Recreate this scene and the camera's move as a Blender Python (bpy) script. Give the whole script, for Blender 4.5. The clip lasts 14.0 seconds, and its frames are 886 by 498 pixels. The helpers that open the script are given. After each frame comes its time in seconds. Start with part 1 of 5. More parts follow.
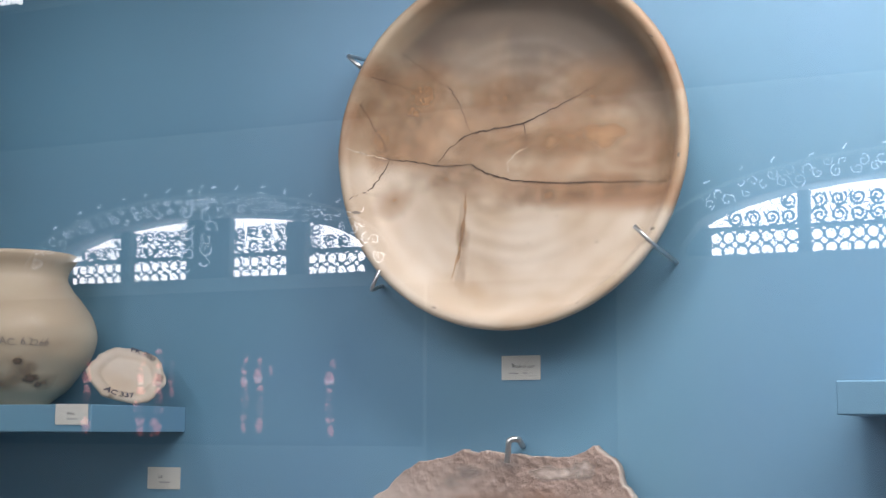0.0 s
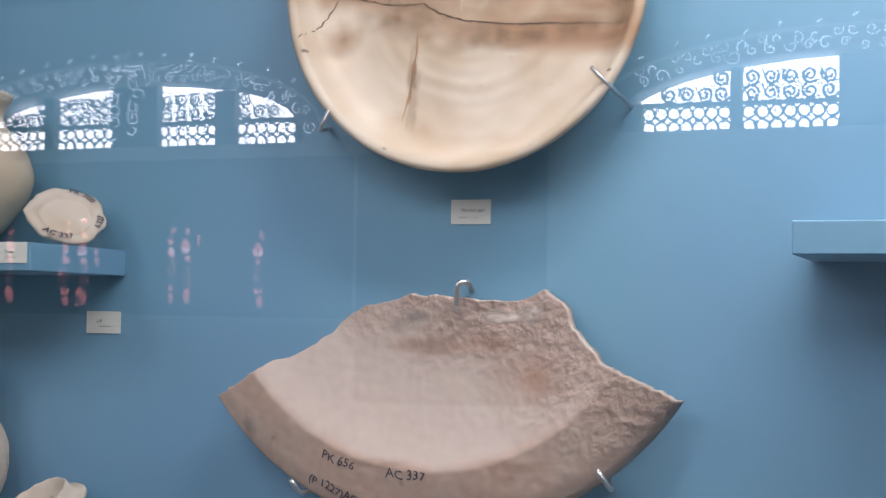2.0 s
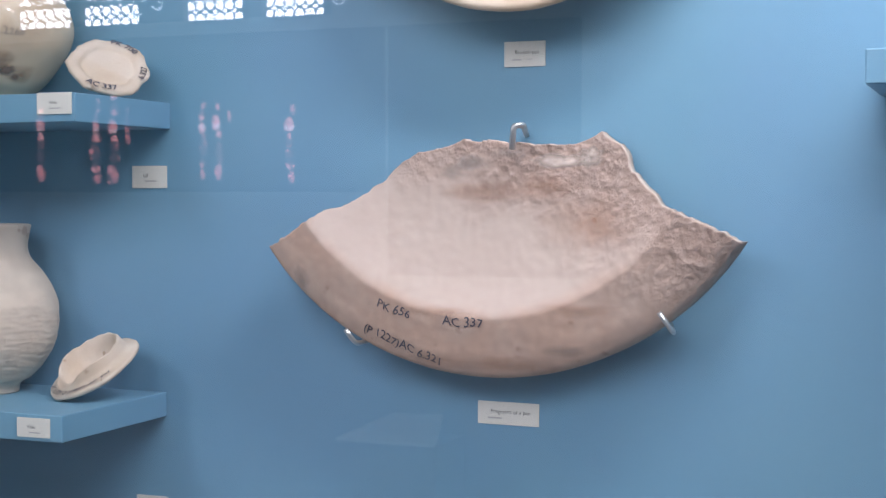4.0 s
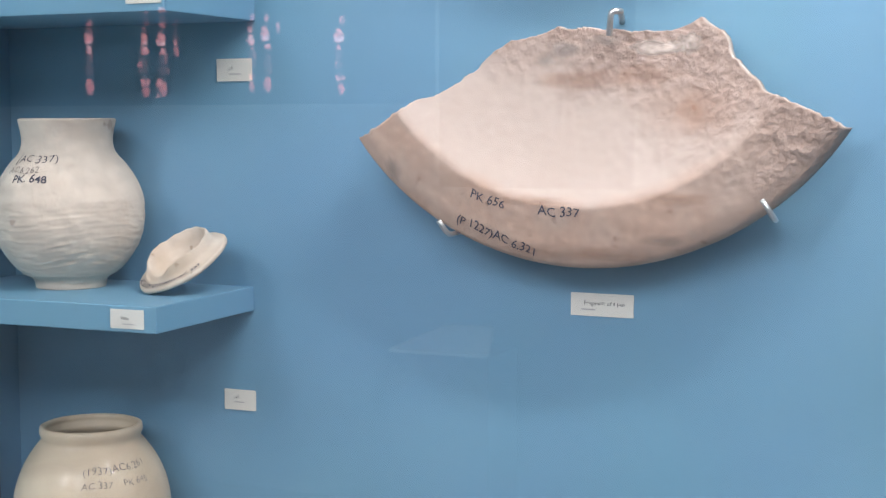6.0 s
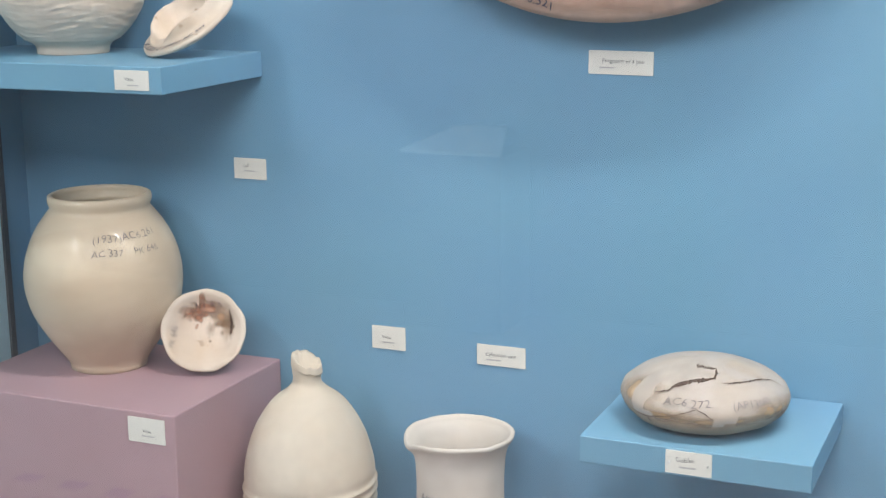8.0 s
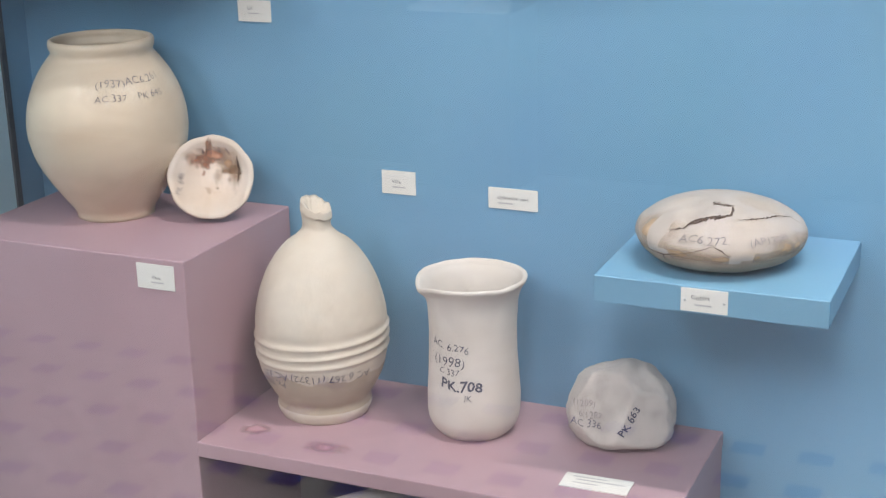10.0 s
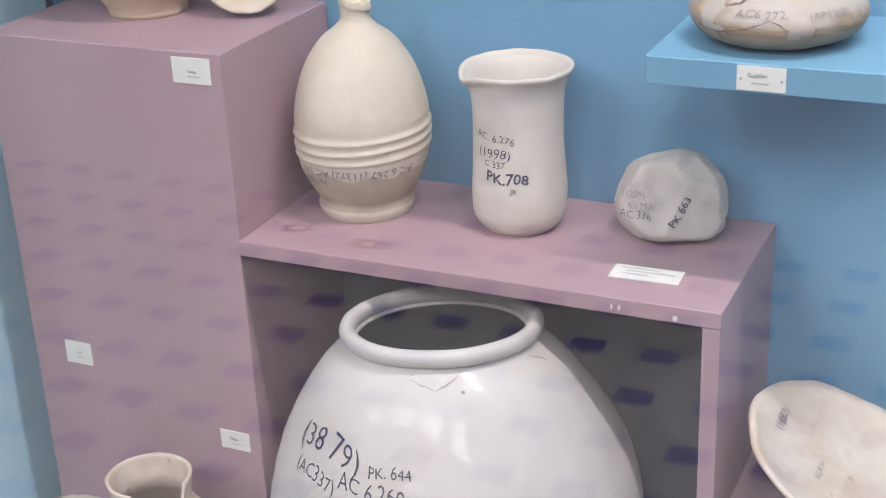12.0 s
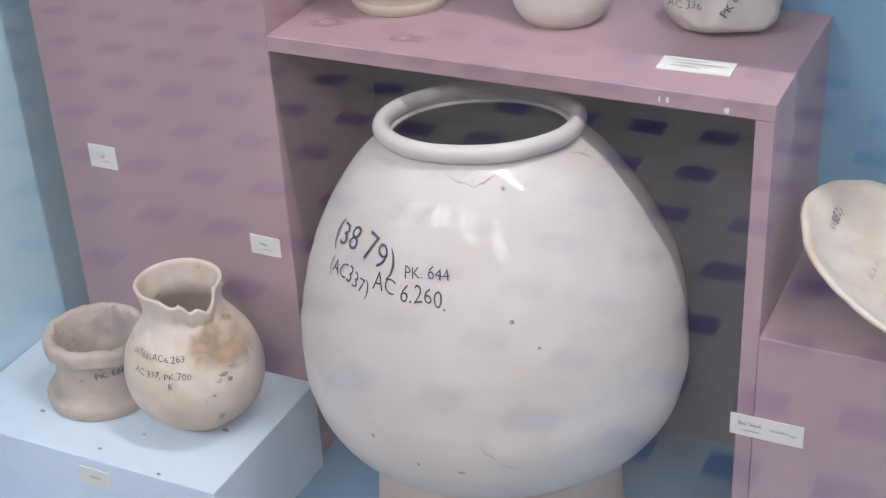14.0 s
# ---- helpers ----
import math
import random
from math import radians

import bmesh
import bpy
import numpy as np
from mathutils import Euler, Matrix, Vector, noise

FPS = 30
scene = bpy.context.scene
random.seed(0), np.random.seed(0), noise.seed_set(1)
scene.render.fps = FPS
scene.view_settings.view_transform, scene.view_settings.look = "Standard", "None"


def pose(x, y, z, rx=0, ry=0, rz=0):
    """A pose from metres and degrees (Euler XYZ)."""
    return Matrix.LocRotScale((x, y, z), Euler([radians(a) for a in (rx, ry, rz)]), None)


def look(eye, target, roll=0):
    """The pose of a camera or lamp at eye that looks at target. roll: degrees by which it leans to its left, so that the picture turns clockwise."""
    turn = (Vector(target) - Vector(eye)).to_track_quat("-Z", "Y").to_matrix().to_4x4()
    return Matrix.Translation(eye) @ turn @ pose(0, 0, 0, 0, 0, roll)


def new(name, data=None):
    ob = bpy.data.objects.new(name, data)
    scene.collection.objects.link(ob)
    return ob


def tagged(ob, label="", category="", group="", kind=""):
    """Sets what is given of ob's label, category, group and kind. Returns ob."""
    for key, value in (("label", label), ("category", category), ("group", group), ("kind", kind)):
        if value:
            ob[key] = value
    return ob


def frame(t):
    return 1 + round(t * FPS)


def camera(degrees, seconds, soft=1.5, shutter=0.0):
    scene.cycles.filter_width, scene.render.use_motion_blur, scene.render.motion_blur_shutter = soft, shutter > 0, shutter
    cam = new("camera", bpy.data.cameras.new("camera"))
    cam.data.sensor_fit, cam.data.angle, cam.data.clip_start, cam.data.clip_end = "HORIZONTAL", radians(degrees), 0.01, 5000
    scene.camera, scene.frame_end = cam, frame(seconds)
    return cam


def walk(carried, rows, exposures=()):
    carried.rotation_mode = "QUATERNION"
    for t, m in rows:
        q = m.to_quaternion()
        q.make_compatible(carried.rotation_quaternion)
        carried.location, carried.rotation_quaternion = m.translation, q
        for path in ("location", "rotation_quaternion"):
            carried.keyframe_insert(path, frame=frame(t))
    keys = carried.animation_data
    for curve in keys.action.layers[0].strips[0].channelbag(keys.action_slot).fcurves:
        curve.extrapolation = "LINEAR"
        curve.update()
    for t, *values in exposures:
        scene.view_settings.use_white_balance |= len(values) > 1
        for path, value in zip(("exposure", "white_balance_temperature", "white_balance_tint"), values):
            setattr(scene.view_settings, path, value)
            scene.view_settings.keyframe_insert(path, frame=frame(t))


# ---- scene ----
cam = camera(34.1, 14.0, 1.2)
PATH = [
    (0, (0.671, -1.711, 1.825), (-0.125, 0.107, 2.074), 0.2),
    (0.5, (0.643, -1.709, 1.826), (-0.1, 0.132, 2.07), 0.7),
    (1, (0.626, -1.699, 1.824), (-0.083, 0.156, 2.058), 1.3),
    (1.5, (0.627, -1.696, 1.8), (-0.082, 0.164, 1.993), 1.3),
    (2, (0.628, -1.693, 1.774), (-0.073, 0.177, 1.866), 0.9),
    (2.5, (0.614, -1.677, 1.759), (-0.084, 0.198, 1.787), 0.6),
    (3, (0.602, -1.668, 1.747), (-0.098, 0.205, 1.729), 0.6),
    (3.2, (0.6, -1.668, 1.742), (-0.102, 0.204, 1.71), 0.6),
    (5.3, (0.527, -1.675, 1.714), (-0.27, 0.156, 1.595), -1.0),
    (5.5, (0.519, -1.679, 1.709), (-0.269, 0.154, 1.576), -0.6),
    (6, (0.51, -1.681, 1.693), (-0.265, 0.154, 1.512), -0.2),
    (6.5, (0.505, -1.683, 1.682), (-0.265, 0.149, 1.454), -0.1),
    (7, (0.506, -1.669, 1.65), (-0.266, 0.149, 1.338), -0.4),
    (7.5, (0.504, -1.659, 1.631), (-0.274, 0.142, 1.242), -0.6),
    (7.7, (0.5, -1.655, 1.627), (-0.278, 0.142, 1.221), -0.6),
    (9.8, (0.472, -1.641, 1.587), (-0.284, 0.112, 0.988), -1.1),
    (10, (0.481, -1.633, 1.583), (-0.288, 0.11, 0.975), -1.3),
    (10.5, (0.475, -1.646, 1.556), (-0.293, 0.081, 0.905), -1.5),
    (11, (0.463, -1.637, 1.531), (-0.311, 0.05, 0.785), -2.0),
    (11.5, (0.457, -1.627, 1.516), (-0.323, 0.036, 0.724), -2.2),
    (12, (0.457, -1.621, 1.506), (-0.328, 0.034, 0.702), -2.6),
    (12.5, (0.444, -1.61, 1.474), (-0.352, 0.007, 0.605), -3.0),
    (13, (0.433, -1.594, 1.449), (-0.374, -0.023, 0.51), -3.0),
    (13.5, (0.432, -1.592, 1.445), (-0.375, -0.036, 0.481), -3.5),
    (14, (0.422, -1.59, 1.434), (-0.358, -0.045, 0.432), -3.3),
]
walk(cam, [(t, look(e, g, r)) for t, e, g, r in PATH], exposures=[(0, -1.03, 6450, 17), (1.5, -1.0, 6400, 17), (3, -0.74, 6100, 20), (5.5, -0.36, 6200, 16), (7.5, -0.05, 6450, 13), (10, -0.03, 6350, 16), (12.5, 0.03, 6200, 18), (14, -0.08, 6200, 18)])

# ---------------------------------------------------------------- light
world = bpy.data.worlds.new("sky")
scene.world = world
world.use_nodes = True
wn = world.node_tree
sky = wn.nodes.new("ShaderNodeTexSky")
sky.sky_type, sky.sun_disc = "NISHITA", False
sky.sun_elevation, sky.sun_rotation = radians(48), radians(150)
wn.nodes["Background"].inputs["Strength"].default_value = 0.1
wn.links.new(sky.outputs["Color"], wn.nodes["Background"].inputs["Color"])

GLASS_Y = -0.62          # front pane of the showcase
ROOM_Y = -5.24           # wall opposite the showcase
# the third lies out of view, added at the row's spacing for more light
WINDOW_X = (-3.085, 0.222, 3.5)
SILL_Z = 2.522
RISE, SPRING = 0.305, 0.05
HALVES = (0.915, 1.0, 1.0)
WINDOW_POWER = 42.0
UPPER_X = (-4.935, -1.95, 0.85, 3.65)   # tall windows above the arched ones; all but the first added unseen for light
UPPER_Z, UPPER_H = 3.945, 2.3
UPPER_POWER = (165.0, 220.0, 180.0, 175.0)   # set window by window to balance light and shadow in the showcase
CASE_LAMP = 38.0        # unseen light strip under the showcase's top, inferred from steep shadows

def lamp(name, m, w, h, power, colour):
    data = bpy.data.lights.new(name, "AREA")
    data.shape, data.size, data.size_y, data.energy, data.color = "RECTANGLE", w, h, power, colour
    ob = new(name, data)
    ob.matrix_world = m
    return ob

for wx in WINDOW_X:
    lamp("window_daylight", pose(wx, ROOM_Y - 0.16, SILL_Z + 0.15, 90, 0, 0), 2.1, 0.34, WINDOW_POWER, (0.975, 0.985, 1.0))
for wx, power in zip(UPPER_X, UPPER_POWER):
    lamp("window_daylight", pose(wx, ROOM_Y - 0.12, UPPER_Z + UPPER_H / 2, 90, 0, 0), 1.5, UPPER_H, power, (0.975, 0.985, 1.0))

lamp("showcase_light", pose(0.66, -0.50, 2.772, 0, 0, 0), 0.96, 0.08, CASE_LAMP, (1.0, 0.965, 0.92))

# ---------------------------------------------------------------- materials
def material(name, base, rough=0.6, bump=0.1, scale=40.0, vary=0.12, stain=None, stain_scale=6.0, stain_amount=0.4, metal=0.0, coat=0.0, detail=6.0, speck=None, blotch=None):
    """A surface with grain and patches at two scales, and relief."""
    m = bpy.data.materials.new(name)
    m.use_nodes = True
    nt = m.node_tree
    N, L = nt.nodes, nt.links
    b = N["Principled BSDF"]
    tc = N.new("ShaderNodeTexCoord")
    n1, n2 = N.new("ShaderNodeTexNoise"), N.new("ShaderNodeTexNoise")
    n1.inputs["Scale"].default_value, n1.inputs["Detail"].default_value = scale, detail
    n2.inputs["Scale"].default_value, n2.inputs["Detail"].default_value = stain_scale, 5.0
    for n in (n1, n2):
        L.new(tc.outputs["Object"], n.inputs["Vector"])
    ramp = N.new("ShaderNodeValToRGB")
    lo = [max(0.0, c * (1 - vary)) for c in base]
    hi = [min(1.0, c * (1 + vary)) for c in base]
    ramp.color_ramp.elements[0].position, ramp.color_ramp.elements[0].color = 0.3, (*lo, 1)
    ramp.color_ramp.elements[1].position, ramp.color_ramp.elements[1].color = 0.7, (*hi, 1)
    L.new(n1.outputs["Fac"], ramp.inputs["Fac"])
    colour = ramp.outputs["Color"]
    r2 = N.new("ShaderNodeValToRGB")
    r2.color_ramp.elements[0].position, r2.color_ramp.elements[1].position = 0.45, 0.72
    r2.color_ramp.elements[0].color, r2.color_ramp.elements[1].color = (0, 0, 0, 1), (stain_amount,) * 3 + (1,)
    L.new(n2.outputs["Fac"], r2.inputs["Fac"])
    mix = N.new("ShaderNodeMixRGB")
    L.new(r2.outputs["Color"], mix.inputs["Fac"])
    L.new(colour, mix.inputs["Color1"])
    mix.inputs["Color2"].default_value = (*(stain or [c * 0.8 for c in base]), 1)
    colour = mix.outputs["Color"]
    if speck:
        vo = N.new("ShaderNodeTexNoise")
        vo.inputs["Scale"].default_value, vo.inputs["Detail"].default_value = speck[1], 2.0
        L.new(tc.outputs["Object"], vo.inputs["Vector"])
        r3 = N.new("ShaderNodeValToRGB")
        r3.color_ramp.elements[0].position, r3.color_ramp.elements[1].position = speck[2], speck[2] + 0.04
        r3.color_ramp.elements[0].color, r3.color_ramp.elements[1].color = (0, 0, 0, 1), (0.8, 0.8, 0.8, 1)
        L.new(vo.outputs["Fac"], r3.inputs["Fac"])
        m3 = N.new("ShaderNodeMixRGB")
        L.new(r3.outputs["Color"], m3.inputs["Fac"])
        L.new(colour, m3.inputs["Color1"])
        m3.inputs["Color2"].default_value = (*speck[0], 1)
        colour = m3.outputs["Color"]
    if blotch:
        n3 = N.new("ShaderNodeTexNoise")
        n3.inputs["Scale"].default_value, n3.inputs["Detail"].default_value, n3.inputs["Distortion"].default_value = blotch[1], 9.0, 0.7
        mp = N.new("ShaderNodeMapping")
        mp.inputs["Scale"].default_value = (1, 1, blotch[3])
        L.new(tc.outputs["Object"], mp.inputs["Vector"])
        L.new(mp.outputs["Vector"], n3.inputs["Vector"])
        r4 = N.new("ShaderNodeValToRGB")
        r4.color_ramp.elements[0].position, r4.color_ramp.elements[1].position = 0.42, 0.68
        r4.color_ramp.elements[0].color, r4.color_ramp.elements[1].color = (0, 0, 0, 1), (blotch[2],) * 3 + (1,)
        L.new(n3.outputs["Fac"], r4.inputs["Fac"])
        m4 = N.new("ShaderNodeMixRGB")
        L.new(r4.outputs["Color"], m4.inputs["Fac"])
        L.new(colour, m4.inputs["Color1"])
        m4.inputs["Color2"].default_value = (*blotch[0], 1)
        colour = m4.outputs["Color"]
    L.new(colour, b.inputs["Base Color"])
    b.inputs["Metallic"].default_value = metal
    b.inputs["Coat Weight"].default_value = coat
    b.inputs["Coat Roughness"].default_value = 0.06
    mr = N.new("ShaderNodeMapRange")
    mr.inputs["To Min"].default_value, mr.inputs["To Max"].default_value = max(0.02, rough - 0.1), min(1.0, rough + 0.1)
    L.new(n2.outputs["Fac"], mr.inputs["Value"])
    L.new(mr.outputs["Result"], b.inputs["Roughness"])
    bp = N.new("ShaderNodeBump")
    bp.inputs["Strength"].default_value, bp.inputs["Distance"].default_value = min(1.0, bump * 2), 0.003
    L.new(n1.outputs["Fac"], bp.inputs["Height"])
    L.new(bp.outputs["Normal"], b.inputs["Normal"])
    return m

BLUE = material("blue_paint", (0.15, 0.30, 0.44), 0.42, 0.05, 60, 0.03, (0.165, 0.335, 0.435), 1.8, 0.9, blotch=((0.13, 0.295, 0.40), 1.3, 0.8, 0.5))
PURPLE = material("mauve_paint", (0.37, 0.235, 0.255), 0.5, 0.06, 50, 0.05, (0.35, 0.195, 0.21), 3.0, 0.4, blotch=((0.41, 0.28, 0.30), 2.2, 0.5, 1.0))
PALE = material("pale_blue_paint", (0.58, 0.68, 0.76), 0.45, 0.05, 50, 0.04, (0.50, 0.61, 0.70), 5.0, 0.4)
PALECYAN = material("pale_cyan_glass_side", (0.48, 0.70, 0.78), 0.4, 0.05, 50, 0.04, (0.42, 0.64, 0.74), 4.0, 0.4)
CARD = material("card", (0.68, 0.655, 0.59), 0.8, 0.03, 200, 0.03, (0.68, 0.64, 0.55), 20, 0.4)
INK = material("ink", (0.055, 0.055, 0.085), 0.7, 0.02, 300, 0.4, (0.10, 0.09, 0.10), 60, 0.5)
FADED = material("faded_ink", (0.20, 0.17, 0.17), 0.8, 0.02, 300, 0.4, (0.3, 0.25, 0.22), 70, 0.7)
GREYINK = material("grey_print", (0.42, 0.41, 0.39), 0.8, 0.02, 300, 0.2)
CREAM = material("cream_clay", (0.61, 0.52, 0.43), 0.75, 0.25, 70, 0.08, (0.52, 0.40, 0.29), 9, 0.5, speck=((0.28, 0.20, 0.14), 55, 0.70), blotch=((0.46, 0.33, 0.22), 16, 0.55, 1.0))
TAN = material("tan_clay", (0.61, 0.495, 0.355), 0.5, 0.06, 60, 0.05, (0.45, 0.33, 0.22), 8, 0.45, coat=0.35, blotch=((0.47, 0.34, 0.23), 7, 0.7, 2.5))
BURNT = material("burnt_clay", (0.16, 0.11, 0.085), 0.7, 0.2, 50, 0.2, (0.26, 0.18, 0.12), 30, 0.6)
PRINT = material("label_print", (0.08, 0.08, 0.08), 0.8, 0.02, 300, 0.3)
ROUGHCLAY = material("weathered_clay", (0.66, 0.555, 0.455), 0.85, 0.5, 45, 0.10, (0.55, 0.44, 0.35), 10, 0.5, speck=((0.42, 0.31, 0.25), 40, 0.70), blotch=((0.52, 0.42, 0.34), 18, 0.4, 3.0))
WHITECLAY = material("white_slip_clay", (0.545, 0.50, 0.46), 0.58, 0.14, 34, 0.05, (0.50, 0.44, 0.39), 7, 0.55, coat=0.3, speck=((0.30, 0.25, 0.22), 48, 0.76), blotch=((0.52, 0.45, 0.38), 6, 0.7, 2.4))
VASECLAY = material("whitish_vase_clay", (0.575, 0.52, 0.455), 0.7, 0.2, 40, 0.06, (0.50, 0.43, 0.35), 9, 0.55, speck=((0.36, 0.30, 0.25), 50, 0.74), blotch=((0.50, 0.43, 0.35), 8, 0.6, 2.0))
BUFF = material("buff_clay", (0.57, 0.50, 0.40), 0.75, 0.2, 80, 0.06, (0.54, 0.46, 0.37), 12, 0.45, speck=((0.25, 0.2, 0.15), 60, 0.72), blotch=((0.50, 0.40, 0.29), 11, 0.6, 1.5))
BUFFDARK = material("buff_clay_unglazed_foot", (0.42, 0.34, 0.25), 0.85, 0.3, 60, 0.12, (0.34, 0.27, 0.19), 14, 0.5)
STONEGREY = material("grey_sherd", (0.43, 0.38, 0.335), 0.8, 0.5, 45, 0.16, (0.46, 0.41, 0.36), 12, 0.7, blotch=((0.55, 0.50, 0.44), 20, 0.6, 1.0))
GOBLET = material("mottled_goblet_clay", (0.40, 0.345, 0.29), 0.6, 0.3, 40, 0.15, (0.36, 0.26, 0.16), 9, 0.9, coat=0.2, blotch=((0.44, 0.39, 0.36), 14, 0.7, 1.0))
BREAK = material("broken_edge", (0.47, 0.38, 0.32), 0.95, 0.8, 60, 0.25, (0.6, 0.5, 0.42), 25, 0.6)
CRACK = material("crack_shadow", (0.085, 0.055, 0.04), 0.95, 0.1, 200, 0.4)
PALECRACK = material("pale_crack_fill", (0.55, 0.46, 0.36), 0.9, 0.2, 200, 0.2)
STEEL = material("bent_wire", (0.62, 0.62, 0.62), 0.3, 0.05, 120, 0.1, metal=0.9)
IRON = material("window_iron", (0.06, 0.07, 0.08), 0.5, 0.1, 80, 0.2)
WHITEIRON = material("white_painted_iron", (0.75, 0.77, 0.78), 0.4, 0.1, 80, 0.08)
PLASTER = material("room_plaster", (0.38, 0.38, 0.37), 0.85, 0.1, 30, 0.04, (0.31, 0.31, 0.30), 1.5, 0.4)
CEIL = material("ceiling_plaster", (0.4, 0.4, 0.38), 0.9, 0.1, 30, 0.03)
FLOORTILE = material("floor_terrazzo", (0.41, 0.385, 0.38), 0.45, 0.05, 120, 0.1, (0.33, 0.31, 0.31), 3, 0.4)
BLUETILE = material("blue_floor_tile", (0.035, 0.04, 0.26), 0.35, 0.03, 80, 0.2)
OPAL = material("pale_lid_opal", (0.85, 0.85, 0.82), 0.3, 0.0, 50, 0.02)
DARKWOOD = material("dark_timber", (0.09, 0.075, 0.06), 0.6, 0.1, 30, 0.2, (0.06, 0.05, 0.04), 4, 0.5)

def pan_material():
    """Fired clay, browner above the old break than below it, with a dark seam along it."""
    m = material("pan_clay", (0.39, 0.245, 0.145), 0.5, 0.12, 18, 0.3, (0.24, 0.12, 0.065), 9, 0.9, coat=0.1, blotch=((0.53, 0.42, 0.30), 11, 0.85, 1.5))
    nt = m.node_tree
    N, L = nt.nodes, nt.links
    b = N["Principled BSDF"]
    src = b.inputs["Base Color"].links[0].from_socket
    tc, sep = N.new("ShaderNodeTexCoord"), N.new("ShaderNodeSeparateXYZ")
    L.new(tc.outputs["Object"], sep.inputs["Vector"])
    no = N.new("ShaderNodeTexNoise")
    no.inputs["Scale"].default_value = 9
    L.new(tc.outputs["Object"], no.inputs["Vector"])
    tilt = N.new("ShaderNodeMath")
    tilt.operation = "MULTIPLY_ADD"
    tilt.inputs[1].default_value = 0.14
    L.new(sep.outputs["X"], tilt.inputs[0])
    L.new(sep.outputs["Z"], tilt.inputs[2])
    wob = N.new("ShaderNodeMath")
    wob.operation = "MULTIPLY_ADD"
    wob.inputs[1].default_value = 0.03
    L.new(no.outputs["Fac"], wob.inputs[0])
    L.new(tilt.outputs[0], wob.inputs[2])
    sh = N.new("ShaderNodeMath")
    sh.operation = "ADD"
    sh.inputs[1].default_value = 0.512
    L.new(wob.outputs[0], sh.inputs[0])
    r = N.new("ShaderNodeValToRGB")
    e = r.color_ramp.elements
    e[0].position, e[0].color = 0.478, (1, 1, 1, 1)
    e[1].position, e[1].color = 0.50, (0, 0, 0, 1)
    L.new(sh.outputs[0], r.inputs["Fac"])
    mx = N.new("ShaderNodeMixRGB")
    L.new(r.outputs["Color"], mx.inputs["Fac"])
    L.new(src, mx.inputs["Color1"])
    m2 = N.new("ShaderNodeMixRGB")
    m2.inputs["Color1"].default_value, m2.inputs["Color2"].default_value = (0.62, 0.525, 0.42, 1), (0.43, 0.305, 0.195, 1)
    turned = N.new("ShaderNodeTexWave")
    turned.wave_type, turned.rings_direction = "RINGS", "Y"
    turned.inputs["Scale"].default_value, turned.inputs["Distortion"].default_value, turned.inputs["Detail"].default_value, turned.inputs["Detail Scale"].default_value = 9, 5, 4, 2.5
    L.new(tc.outputs["Object"], turned.inputs["Vector"])
    cloud = N.new("ShaderNodeMapRange")
    cloud.inputs["From Min"].default_value, cloud.inputs["From Max"].default_value, cloud.inputs["To Max"].default_value = 0.38, 0.72, 0.8
    L.new(no.outputs["Fac"], cloud.inputs["Value"])
    both = N.new("ShaderNodeMath")
    both.operation = "MULTIPLY_ADD"
    both.inputs[1].default_value = 0.22
    L.new(turned.outputs["Fac"], both.inputs[0])
    L.new(cloud.outputs["Result"], both.inputs[2])
    L.new(both.outputs[0], m2.inputs["Fac"])
    L.new(m2.outputs["Color"], mx.inputs["Color2"])
    r6 = N.new("ShaderNodeValToRGB")
    el = r6.color_ramp.elements
    el[0].position, el[0].color = 0.452, (0, 0, 0, 1)
    el[1].position, el[1].color = 0.500, (0, 0, 0, 1)
    for p_, v_ in ((0.470, 0.75), (0.488, 0.85)):
        el.new(p_).color = (v_, v_, v_, 1)
    L.new(sh.outputs[0], r6.inputs["Fac"])
    rx = N.new("ShaderNodeMapRange")
    rx.inputs["From Min"].default_value, rx.inputs["From Max"].default_value = -0.10, 0.06
    L.new(sep.outputs["X"], rx.inputs["Value"])
    rm = N.new("ShaderNodeMath")
    rm.operation = "MULTIPLY"
    L.new(r6.outputs["Color"], rm.inputs[0])
    L.new(rx.outputs["Result"], rm.inputs[1])
    rust = N.new("ShaderNodeMixRGB")
    L.new(rm.outputs[0], rust.inputs["Fac"])
    L.new(mx.outputs["Color"], rust.inputs["Color1"])
    rust.inputs["Color2"].default_value = (0.33, 0.17, 0.085, 1)
    mx = rust
    # soot and the rim's shade, painted together over the pan's upper part
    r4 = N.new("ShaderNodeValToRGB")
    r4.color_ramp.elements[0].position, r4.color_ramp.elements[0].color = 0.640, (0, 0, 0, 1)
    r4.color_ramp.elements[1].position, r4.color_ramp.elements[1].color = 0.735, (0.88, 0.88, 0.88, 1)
    top_noise = N.new("ShaderNodeTexNoise")
    top_noise.inputs["Scale"].default_value, top_noise.inputs["Detail"].default_value, top_noise.inputs["Distortion"].default_value = 7, 7, 1.2
    L.new(tc.outputs["Object"], top_noise.inputs["Vector"])
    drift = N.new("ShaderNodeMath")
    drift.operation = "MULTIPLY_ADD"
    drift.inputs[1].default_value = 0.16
    L.new(top_noise.outputs["Fac"], drift.inputs[0])
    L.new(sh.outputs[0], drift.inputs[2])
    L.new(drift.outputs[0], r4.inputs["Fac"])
    soot_shade = N.new("ShaderNodeMixRGB")
    L.new(r4.outputs["Color"], soot_shade.inputs["Fac"])
    L.new(mx.outputs["Color"], soot_shade.inputs["Color1"])
    soot_shade.inputs["Color2"].default_value = (0.13, 0.105, 0.085, 1)
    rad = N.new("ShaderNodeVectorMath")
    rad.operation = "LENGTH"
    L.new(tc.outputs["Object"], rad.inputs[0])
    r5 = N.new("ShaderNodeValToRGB")
